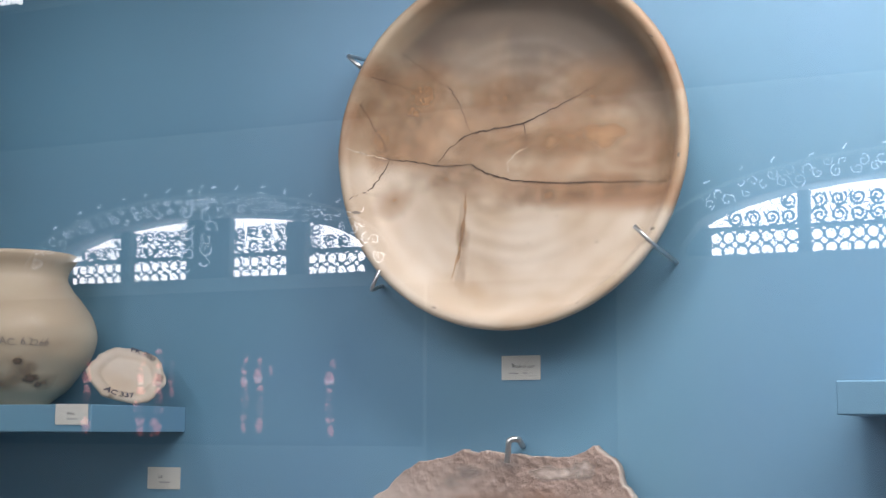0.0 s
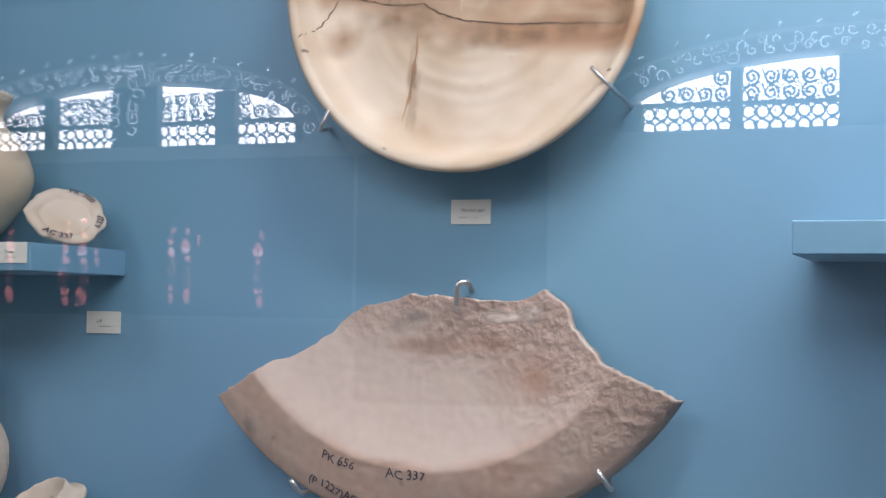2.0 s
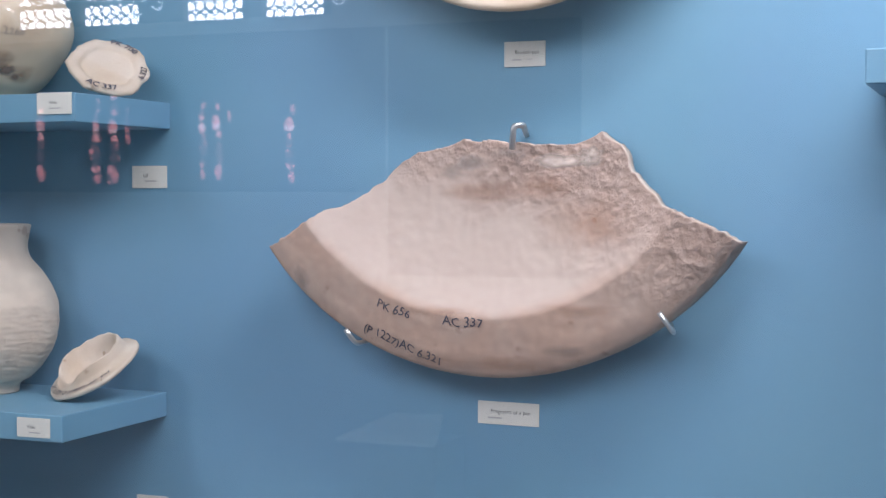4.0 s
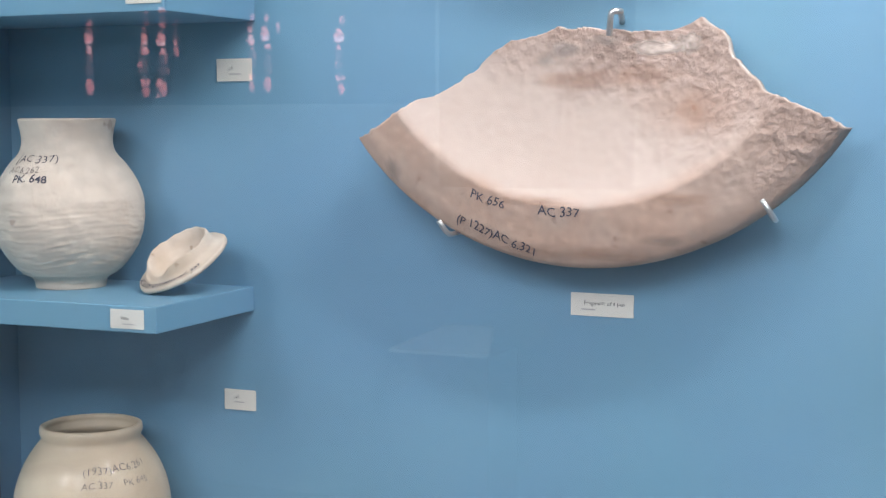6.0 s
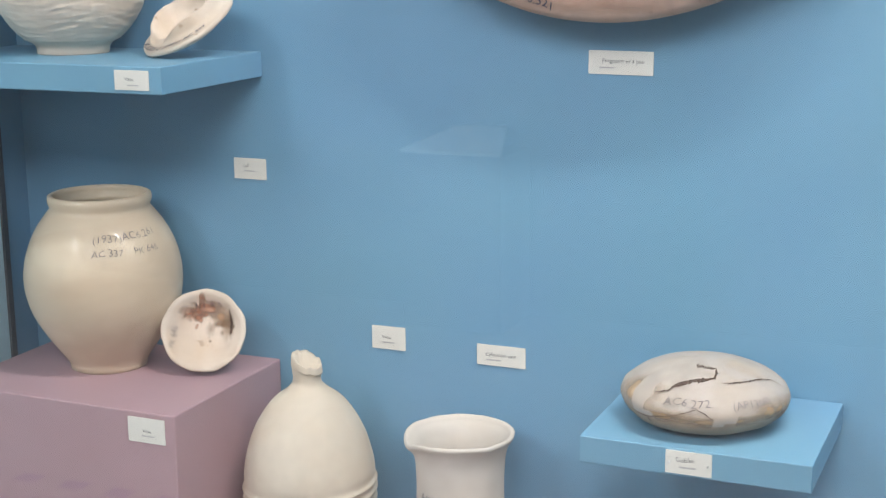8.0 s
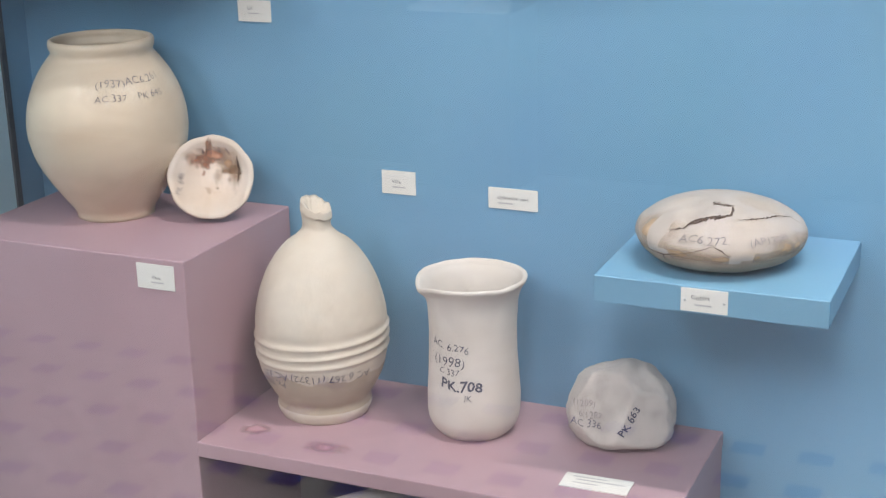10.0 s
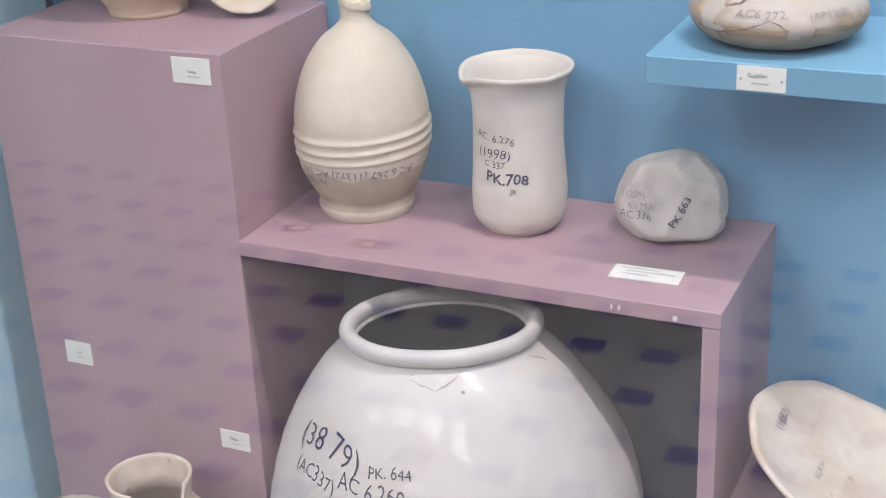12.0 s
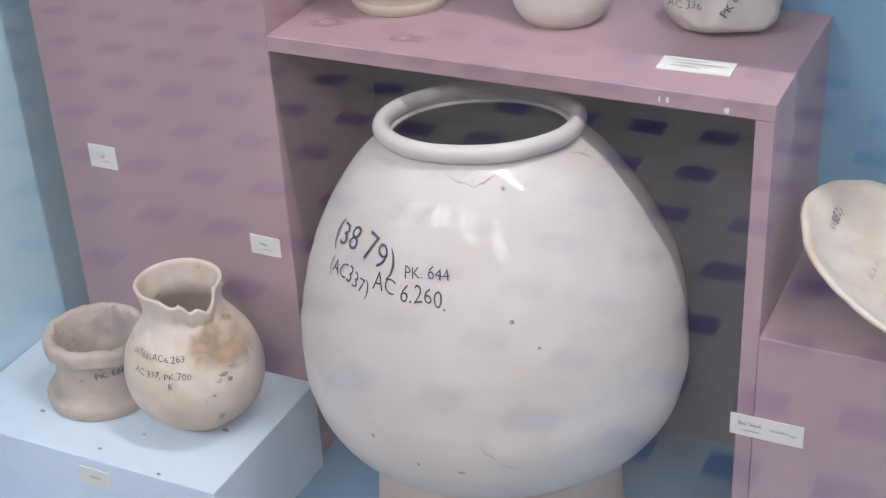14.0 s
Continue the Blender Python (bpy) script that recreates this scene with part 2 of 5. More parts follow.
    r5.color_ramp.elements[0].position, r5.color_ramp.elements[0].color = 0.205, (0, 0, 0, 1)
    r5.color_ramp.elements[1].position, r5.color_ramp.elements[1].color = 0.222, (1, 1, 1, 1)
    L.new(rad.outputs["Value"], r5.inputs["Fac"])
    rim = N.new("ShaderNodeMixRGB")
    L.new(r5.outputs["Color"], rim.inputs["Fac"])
    L.new(soot_shade.outputs["Color"], rim.inputs["Color1"])
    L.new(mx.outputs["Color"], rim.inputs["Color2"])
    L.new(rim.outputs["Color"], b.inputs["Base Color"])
    return m

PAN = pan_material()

def fragment_material():
    """Terracotta: a browner rim band, a dusty pale hollow, and a rough reddish patch at the top."""
    m = material("fragment_terracotta", (0.51, 0.345, 0.265), 0.9, 0.4, 90, 0.10, (0.43, 0.32, 0.265), 9, 0.6, blotch=((0.58, 0.46, 0.39), 16, 0.4, 1.0), speck=((0.33, 0.2, 0.15), 60, 0.68))
    nt = m.node_tree
    N, L = nt.nodes, nt.links
    b = N["Principled BSDF"]
    src = b.inputs["Base Color"].links[0].from_socket
    tc = N.new("ShaderNodeTexCoord")
    no, fine = N.new("ShaderNodeTexNoise"), N.new("ShaderNodeTexNoise")
    no.inputs["Scale"].default_value, no.inputs["Detail"].default_value = 14, 8
    fine.inputs["Scale"].default_value, fine.inputs["Detail"].default_value = 85, 9
    for n in (no, fine):
        L.new(tc.outputs["Object"], n.inputs["Vector"])
    mv = N.new("ShaderNodeVectorMath")
    mv.operation = "MULTIPLY_ADD"
    mv.inputs[1].default_value, mv.inputs[2].default_value = (1, 0, 1), (0.034, 0, -0.273)
    L.new(tc.outputs["Object"], mv.inputs[0])
    ln = N.new("ShaderNodeVectorMath")
    ln.operation = "LENGTH"
    L.new(mv.outputs[0], ln.inputs[0])
    ad = N.new("ShaderNodeMath")
    ad.operation = "MULTIPLY_ADD"
    ad.inputs[1].default_value = 0.035
    L.new(no.outputs["Fac"], ad.inputs[0])
    L.new(ln.outputs["Value"], ad.inputs[2])
    r = N.new("ShaderNodeValToRGB")
    r.color_ramp.elements[0].position, r.color_ramp.elements[0].color = 0.289, (0.9, 0.9, 0.9, 1)
    r.color_ramp.elements[1].position, r.color_ramp.elements[1].color = 0.305, (0, 0, 0, 1)
    L.new(ad.outputs[0], r.inputs["Fac"])
    pale = N.new("ShaderNodeMixRGB")
    pale.inputs["Color1"].default_value, pale.inputs["Color2"].default_value = (0.535, 0.445, 0.395, 1), (0.44, 0.35, 0.30, 1)
    L.new(fine.outputs["Fac"], pale.inputs["Fac"])
    m1 = N.new("ShaderNodeMixRGB")
    L.new(r.outputs["Color"], m1.inputs["Fac"])
    L.new(src, m1.inputs["Color1"])
    L.new(pale.outputs["Color"], m1.inputs["Color2"])
    dt = N.new("ShaderNodeVectorMath")
    dt.operation = "DOT_PRODUCT"
    dt.inputs[1].default_value = (0.42, 0, 1)
    L.new(tc.outputs["Object"], dt.inputs[0])
    a2 = N.new("ShaderNodeMath")
    a2.operation = "MULTIPLY_ADD"
    a2.inputs[1].default_value = 0.16
    L.new(no.outputs["Fac"], a2.inputs[0])
    L.new(dt.outputs["Value"], a2.inputs[2])
    r2 = N.new("ShaderNodeValToRGB")
    r2.color_ramp.elements[0].position, r2.color_ramp.elements[0].color = 0.155, (0, 0, 0, 1)
    r2.color_ramp.elements[1].position, r2.color_ramp.elements[1].color = 0.250, (0.9, 0.9, 0.9, 1)
    L.new(a2.outputs[0], r2.inputs["Fac"])
    red = N.new("ShaderNodeMixRGB")
    red.inputs["Color1"].default_value, red.inputs["Color2"].default_value = (0.19, 0.115, 0.09, 1), (0.56, 0.42, 0.355, 1)
    L.new(fine.outputs["Fac"], red.inputs["Fac"])
    m2 = N.new("ShaderNodeMixRGB")
    L.new(r2.outputs["Color"], m2.inputs["Fac"])
    L.new(m1.outputs["Color"], m2.inputs["Color1"])
    L.new(red.outputs["Color"], m2.inputs["Color2"])
    L.new(m2.outputs["Color"], b.inputs["Base Color"])
    bp = N.new("ShaderNodeBump")
    bp.inputs["Strength"].default_value, bp.inputs["Distance"].default_value = 1.0, 0.007
    amount = N.new("ShaderNodeMath")
    amount.operation = "ADD"
    amount.inputs[1].default_value = 0.14
    L.new(r2.outputs["Color"], amount.inputs[0])
    relief = N.new("ShaderNodeMath")
    relief.operation = "MULTIPLY"
    L.new(fine.outputs["Fac"], relief.inputs[0])
    L.new(amount.outputs[0], relief.inputs[1])
    L.new(relief.outputs[0], bp.inputs["Height"])
    L.new(bp.outputs["Normal"], b.inputs["Normal"])
    return m

FRAGMENT = fragment_material()
# grey recess board, darkened further for the shade under the bench
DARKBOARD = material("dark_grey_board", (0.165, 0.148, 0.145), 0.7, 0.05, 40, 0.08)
# dark clay inside, with the bench's shade on the mouth added in colour
JARINSIDE = material("dark_shaded_jar_inside", (0.21, 0.185, 0.17), 0.6, 0.1, 40, 0.1)

def glass_material():
    m = bpy.data.materials.new("clear_glass")
    m.use_nodes = True
    nt = m.node_tree
    nt.nodes.remove(nt.nodes["Principled BSDF"])
    tr, gl, mx = nt.nodes.new("ShaderNodeBsdfTransparent"), nt.nodes.new("ShaderNodeBsdfGlossy"), nt.nodes.new("ShaderNodeMixShader")
    tr.inputs["Color"].default_value = (0.985, 0.995, 0.99, 1)
    gl.inputs["Roughness"].default_value = 0.0
    mx.inputs["Fac"].default_value = GLASS_GLOSS
    nt.links.new(tr.outputs[0], mx.inputs[1])
    nt.links.new(gl.outputs[0], mx.inputs[2])
    nt.links.new(mx.outputs[0], nt.nodes["Material Output"].inputs["Surface"])
    return m

GLASS_GLOSS = 0.076
GLASS = glass_material()

# ---------------------------------------------------------------- builders
def mesh_of(name, bm, mat, smooth=False):
    me = bpy.data.meshes.new(name)
    bmesh.ops.recalc_face_normals(bm, faces=bm.faces)
    bm.to_mesh(me)
    bm.free()
    me.materials.append(mat)
    if smooth:
        me.shade_smooth()
    return me

def thing(name, at, label, category, group="", kind=""):
    """An Empty at the foot of a thing."""
    ob = new(name)
    ob.empty_display_size = 0.02
    ob.location = at
    return tagged(ob, label, category, group, kind)

def place(ob, at):
    """Moves a mesh that was built in the room's axes to have its origin at the point."""
    ob.data.transform(Matrix.Translation(-Vector(at)))
    ob.location = at
    return ob

def root_of(ob):
    p = Vector()
    while ob:
        p += ob.location
        ob = ob.parent
    return p

def part(name, bm, mat, parent=None, label="", smooth=False):
    """One mesh, built in the room's axes, under a thing or a part."""
    ob = new(name, mesh_of(name, bm, mat, smooth))
    if parent:
        ob.data.transform(Matrix.Translation(-root_of(parent)))
        ob.parent = parent
    if label:
        tagged(ob, label)
    return ob

def solid(name, bm, mat, at, label, category, group="", kind="", smooth=False):
    ob = part(name, bm, mat, None, "", smooth)
    place(ob, at)
    return tagged(ob, label, category, group, kind)

def box(x0, x1, y0, y1, z0, z1, bevel=0.0, seg=2):
    bm = bmesh.new()
    bmesh.ops.create_cube(bm, size=1)
    bmesh.ops.transform(bm, matrix=Matrix.Translation(((x0 + x1) / 2, (y0 + y1) / 2, (z0 + z1) / 2)) @ Matrix.Diagonal((x1 - x0, y1 - y0, z1 - z0, 1)), verts=bm.verts)
    if bevel:
        bmesh.ops.bevel(bm, geom=bm.edges[:], offset=bevel, segments=seg, affect="EDGES", profile=0.5)
    return bm

def spline(points, n):
    """Smooth values through (z, r) pairs, evenly along the line."""
    p = np.array(points, float)
    d = np.r_[0, np.cumsum(np.hypot(*np.diff(p, axis=0).T))]
    s = np.linspace(0, d[-1], n)
    out = []
    for k in range(2):
        v = p[:, k]
        m = np.gradient(v, d)
        i = np.clip(np.searchsorted(d, s, "right") - 1, 0, len(d) - 2)
        h = d[i + 1] - d[i]
        u = (s - d[i]) / h
        out.append((2 * u**3 - 3 * u**2 + 1) * v[i] + (u**3 - 2 * u**2 + u) * h * m[i] + (-2 * u**3 + 3 * u**2) * v[i + 1] + (u**3 - u**2) * h * m[i + 1])
    return list(zip(*out))

def revolve(profile, at, turn=None, seg=96, wobble=0.0, seed=0, hoop=False, chip=None):
    """A turned form from (z, r) rows about the upright axis at a point. chip(angle, z, r) may break pieces away by lowering z; a hoop joins the last row to the first."""
    bm = bmesh.new()
    rings = []
    for z, r in profile:
        ring = []
        for k in range(seg):
            a = 2 * math.pi * k / seg
            q = Vector((math.cos(a) * 2.2, math.sin(a) * 2.2, z * 18 + seed * 7.3))
            rr = r * (1 + wobble * noise.noise(q) + 0.35 * wobble * noise.noise(q * 4))
            zz = chip(a, z, r) if chip else z
            ring.append(bm.verts.new((rr * math.cos(a), rr * math.sin(a), zz)))
        rings.append(ring)
    for a, b in zip(rings, rings[1:]):
        for k in range(seg):
            bm.faces.new((a[k], a[(k + 1) % seg], b[(k + 1) % seg], b[k]))
    if hoop:
        for k in range(seg):
            bm.faces.new((rings[-1][k], rings[-1][(k + 1) % seg], rings[0][(k + 1) % seg], rings[0][k]))
    else:
        for ring in (rings[0], rings[-1]):
            bm.faces.new(ring)
    m = Matrix.Translation(at)
    if turn is not None:
        m = m @ turn
    bmesh.ops.transform(bm, matrix=m, verts=bm.verts)
    return bm

def vessel_profile(outer, wall, n=44, floor=0.012):
    """Outer (z, r) rows from foot to lip, then down the inside."""
    o = spline(outer, n)
    inside = [(z, max(0.004, r - wall)) for z, r in reversed(o) if z > outer[0][0] + floor]
    return [(o[0][0], o[0][1] * 0.55)] + o + [(o[-1][0] + wall * 0.25, o[-1][1] - wall * 0.5)] + inside

def facing(n, spin=0.0):
    """Turns the upright axis to the direction n."""
    return Vector(n).to_track_quat("Z", "Y").to_matrix().to_4x4() @ Matrix.Rotation(radians(spin), 4, "Z")

def tube(points, radius, seg=8):
    bm = bmesh.new()
    pts = [Vector(p) for p in points]
    rings = []
    for i, p in enumerate(pts):
        d = (pts[min(i + 1, len(pts) - 1)] - pts[max(i - 1, 0)]).normalized()
        s = d.orthogonal().normalized()
        if rings:
            s = (rings_side - d * rings_side.dot(d)).normalized()
        rings_side = s
        u = d.cross(s)
        rings.append([bm.verts.new(p + radius * (math.cos(2 * math.pi * k / seg) * s + math.sin(2 * math.pi * k / seg) * u)) for k in range(seg)])
    for a, b in zip(rings, rings[1:]):
        for k in range(seg):
            bm.faces.new((a[k], a[(k + 1) % seg], b[(k + 1) % seg], b[k]))
    bm.faces.new(rings[0][::-1])
    bm.faces.new(rings[-1])
    return bm

def merge(into, bm):
    me = bpy.data.meshes.new("tmp")
    bm.to_mesh(me)
    bm.free()
    into.from_mesh(me)
    bpy.data.meshes.remove(me)
    return into

def letters(text, height, bold=0.0):
    """Flat lettering as points and faces, centred, in the plane x, y."""
    cu = bpy.data.curves.new("t", "FONT")
    cu.body, cu.size, cu.align_x, cu.align_y, cu.offset, cu.resolution_u = text, height * 1.42, "CENTER", "CENTER", bold, 2
    ob = new("t", cu)
    bpy.context.view_layer.update()
    me = bpy.data.meshes.new_from_object(ob)
    bpy.data.objects.remove(ob)
    bpy.data.curves.remove(cu)
    bm = bmesh.new()
    bm.from_mesh(me)
    bpy.data.meshes.remove(me)
    bmesh.ops.triangulate(bm, faces=bm.faces)
    return bm

def write_on(parent, text, height, where, mat=None, bold=0.0, label="", slant=0.0, jitter=0.0):
    """Lettering laid on a surface: where(u, v) gives a point for metres right and up from its middle."""
    bm = letters(text, height, bold - 0.010 * height)
    bmesh.ops.subdivide_edges(bm, edges=[e for e in bm.edges if e.calc_length() > height * 0.4], cuts=2)
    bmesh.ops.triangulate(bm, faces=bm.faces)
    c, s = math.cos(radians(slant)), math.sin(radians(slant))
    for v in bm.verts:
        x, y = v.co.x + 0.10 * v.co.y * math.sin(v.co.x * 1.7 / height + len(text)), v.co.y * (1 + 0.12 * math.sin(v.co.x * 2.3 / height + 1)) + 0.10 * height * math.sin(v.co.x * 1.9 / height + 2 * len(text))
        v.co = where(c * x - s * y, s * x + c * y)
    return part("lettering", bm, mat or INK, parent, label)

def on_lathe(outer, at, angle, z, lift=0.0007):
    """The surface of a turned vessel round an angle (degrees from the x axis) and a height."""
    zs, rs = np.array(spline(outer, 200)).T
    order = np.argsort(zs)
    zs, rs = zs[order], rs[order]
    def where(u, v):
        r0 = np.interp(z, zs, rs)
        slope = (np.interp(z + 0.005, zs, rs) - np.interp(z - 0.005, zs, rs)) / 0.01
        zz = z + v / math.hypot(1, slope)
        r = float(np.interp(zz, zs, rs)) + lift
        a = radians(angle) + u / r0
        return Vector((at[0] + r * math.cos(a), at[1] + r * math.sin(a), at[2] + zz))
    return where

def flat(at, right, up, lift=0.0):
    right, up = Vector(right).normalized(), Vector(up).normalized()
    n = right.cross(up)
    return lambda u, v: Vector(at) + right * u + up * v + n * lift

def bars_on(parent, at, right, up, rows, mat):
    """Unreadable print: short bars. rows of (u, v, length, thickness)."""
    w = flat(at, right, up, 0.0006)
    for u, v, l, h in rows:
        bm = bmesh.new()
        bm.faces.new([bm.verts.new(w(u + a * l / 2, v + b * h / 2)) for a, b in ((-1, -1), (1, -1), (1, 1), (-1, 1))])
        part("print_bar", bm, mat, parent)

def card(at, w, h, right=(1, 0, 0), up=(0, 0, 1), lines=(), bars=(), label="small cream paper label with dark print", roll=0.0, pins=False):
    """A paper label; at is the middle of its back."""
    right, up = Vector(right).normalized(), Vector(up).normalized()
    n = right.cross(up)
    rot = Matrix((right, up, n)).transposed().to_4x4() @ Matrix.Rotation(radians(roll), 4, "Z")
    right, up = rot.col[0].to_3d(), rot.col[1].to_3d()
    bm = box(-w / 2, w / 2, -h / 2, h / 2, 0.0002, 0.0014)
    bmesh.ops.transform(bm, matrix=Matrix.Translation(at) @ rot, verts=bm.verts)
    ob = thing("label_card", at, label, "label", "exhibit labels")
    part("card", bm, CARD, ob)
    face = Vector(at) + n * 0.0014
    for text, height, u, v in lines:
        write_on(ob, text, height, flat(face + right * u + up * v, right, up, 0.0003), PRINT, 0.00006)
    bars_on(ob, face, right, up, bars, GREYINK)
    if pins:
        for s in (-1, 1):
            bmp = bmesh.new()
            bmesh.ops.create_uvsphere(bmp, u_segments=10, v_segments=6, radius=0.0016)
            bmesh.ops.transform(bmp, matrix=Matrix.Translation(face + right * s * w * 0.42 - up * 0.001), verts=bmp.verts)
            part("pin", bmp, STEEL, ob)
    return ob
# ---------------------------------------------------------------- the room
RX0, RX1, RZ1 = -5.6, 5.2, 6.8
LEFT, RIGHT, CASE_TOP, CASE_FLOOR = -0.874, 1.25, 2.80, 0.186

def structure(name, bm, mat, label, at=(0, 0, 0), category="structure"):
    return solid(name, bm, mat, at, label, category, kind="structure")

floor = structure("floor", box(RX0, RX1, ROOM_Y, 0.3, -0.15, 0.0), FLOORTILE, "grey terrazzo museum floor with small blue inset tiles", category="floor")
structure("ceiling", box(RX0, RX1, ROOM_Y, 0.3, RZ1, RZ1 + 0.15), CEIL, "white plastered ceiling of the museum room", category="ceiling")
structure("wall_west", box(RX0 - 0.2, RX0, ROOM_Y, 0.3, 0, RZ1), PLASTER, "plain plastered side wall of the room", category="wall")
structure("wall_east", box(RX1, RX1 + 0.2, ROOM_Y, 0.3, 0, RZ1), PLASTER, "plain plastered side wall of the room", category="wall")
bm = box(RX0, RX1, 0.1, 0.3, 0, RZ1)
structure("wall_north", bm, PLASTER, "plastered wall that the showcase stands against", category="wall")
# wall around the showcase front, flush with its pane
bm = box(RX0, LEFT - 0.06, GLASS_Y - 0.03, 0.1, 0, RZ1)
merge(bm, box(RIGHT + 0.06, RX1, GLASS_Y - 0.03, 0.1, 0, RZ1))
merge(bm, box(LEFT - 0.06, RIGHT + 0.06, GLASS_Y - 0.03, 0.1, CASE_TOP + 0.06, RZ1))
structure("wall_niche", bm, PLASTER, "plastered wall around the built-in showcase", category="wall")

def arch_top(u):
    """Height of an opening's arched head over its sill, u from -1 to 1."""
    return SPRING + (RISE - SPRING) * math.sqrt(max(0.0, 1 - u * u))

def window_wall():
    """The wall opposite, in strips, with arched openings and tall narrow ones."""
    T0, T1 = ROOM_Y - 0.25, ROOM_Y
    bm = bmesh.new()
    edges = [RX0]
    for wx, HALF in zip(WINDOW_X, HALVES):
        edges += [wx - HALF, wx + HALF]
    edges.append(RX1)
    for a, b in zip(edges[0::2], edges[1::2]):
        merge(bm, box(a, b, T0, T1, 0, 3.6))
    for wx, HALF in zip(WINDOW_X, HALVES):
        n = 24
        merge(bm, box(wx - HALF, wx + HALF, T0, T1, 0, SILL_Z))
        for k in range(n):
            u0, u1 = -1 + 2 * k / n, -1 + 2 * (k + 1) / n
            vs = [(wx + HALF * u0, SILL_Z + arch_top(u0)), (wx + HALF * u1, SILL_Z + arch_top(u1)), (wx + HALF * u1, 3.6), (wx + HALF * u0, 3.6)]
            f = [bm.verts.new((x, T0, z)) for x, z in vs]
            g = [bm.verts.new((x, T1, z)) for x, z in vs]
            bm.faces.new(f)
            bm.faces.new(g)
            for i in range(4):
                bm.faces.new((f[i], f[(i + 1) % 4], g[(i + 1) % 4], g[i]))
    merge(bm, box(RX0, RX1, T0, T1, 3.6, UPPER_Z))
    merge(bm, box(RX0, RX1, T0, T1, UPPER_Z + UPPER_H, RZ1))
    edges = [RX0]
    for wx in UPPER_X:
        edges += [wx - 0.75, wx + 0.75]
    for a, b in zip(edges[0::2], edges[1::2] + [RX1]):
        merge(bm, box(a, b, T0, T1, UPPER_Z, UPPER_Z + UPPER_H))
    merge(bm, box(edges[-1], RX1, T0, T1, UPPER_Z, UPPER_Z + UPPER_H))
    return bm

structure("wall_south", window_wall(), PLASTER, "plastered wall with a row of arched lattice windows", category="wall")

def ring(cx, cz, r, y, w=0.006, seg=20, depth=0.008):
    bm = bmesh.new()
    rows = []
    for rr, yy in ((r - w, y), (r + w, y), (r + w, y + depth), (r - w, y + depth)):
        rows.append([bm.verts.new((cx + rr * math.cos(2 * math.pi * k / seg), yy, cz + rr * math.sin(2 * math.pi * k / seg))) for k in range(seg)])
    for a, b in zip(rows, rows[1:] + rows[:1]):
        for k in range(seg):
            bm.faces.new((a[k], a[(k + 1) % seg], b[(k + 1) % seg], b[k]))
    return bm

def scroll(cx, cz, r, y, turns=1.6, sense=1, start=0.0, w=0.005):
    pts = [(cx + r * (1 - 0.8 * k / 40) * math.cos(start + sense * 2 * math.pi * turns * k / 40), y, cz + r * (1 - 0.8 * k / 40) * math.sin(start + sense * 2 * math.pi * turns * k / 40)) for k in range(41)]
    return tube(pts, w, 5)

# white plaster tracery; emission is put in to make it bright
TRACERYGLOW = bpy.data.materials.new("glowing_white_tracery")
TRACERYGLOW.use_nodes = True
pb = TRACERYGLOW.node_tree.nodes["Principled BSDF"]
pn = TRACERYGLOW.node_tree.nodes.new("ShaderNodeTexNoise")
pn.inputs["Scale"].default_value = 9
prm = TRACERYGLOW.node_tree.nodes.new("ShaderNodeMapRange")
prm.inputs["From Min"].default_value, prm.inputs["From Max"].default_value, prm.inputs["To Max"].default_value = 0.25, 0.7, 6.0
ptc = TRACERYGLOW.node_tree.nodes.new("ShaderNodeTexCoord")
TRACERYGLOW.node_tree.links.new(ptc.outputs["Object"], pn.inputs["Vector"])
TRACERYGLOW.node_tree.links.new(pn.outputs["Fac"], prm.inputs["Value"])
TRACERYGLOW.node_tree.links.new(prm.outputs["Result"], pb.inputs["Emission Strength"])
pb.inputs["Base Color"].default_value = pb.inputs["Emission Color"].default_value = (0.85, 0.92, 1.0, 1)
PANE_SETS = (((-0.83, -0.51), (-0.457, -0.132), (0.112, 0.418), (0.52, 0.826)),) + (((-0.905, -0.545), (-0.50, -0.122), (0.122, 0.50), (0.545, 0.905)),) * 2
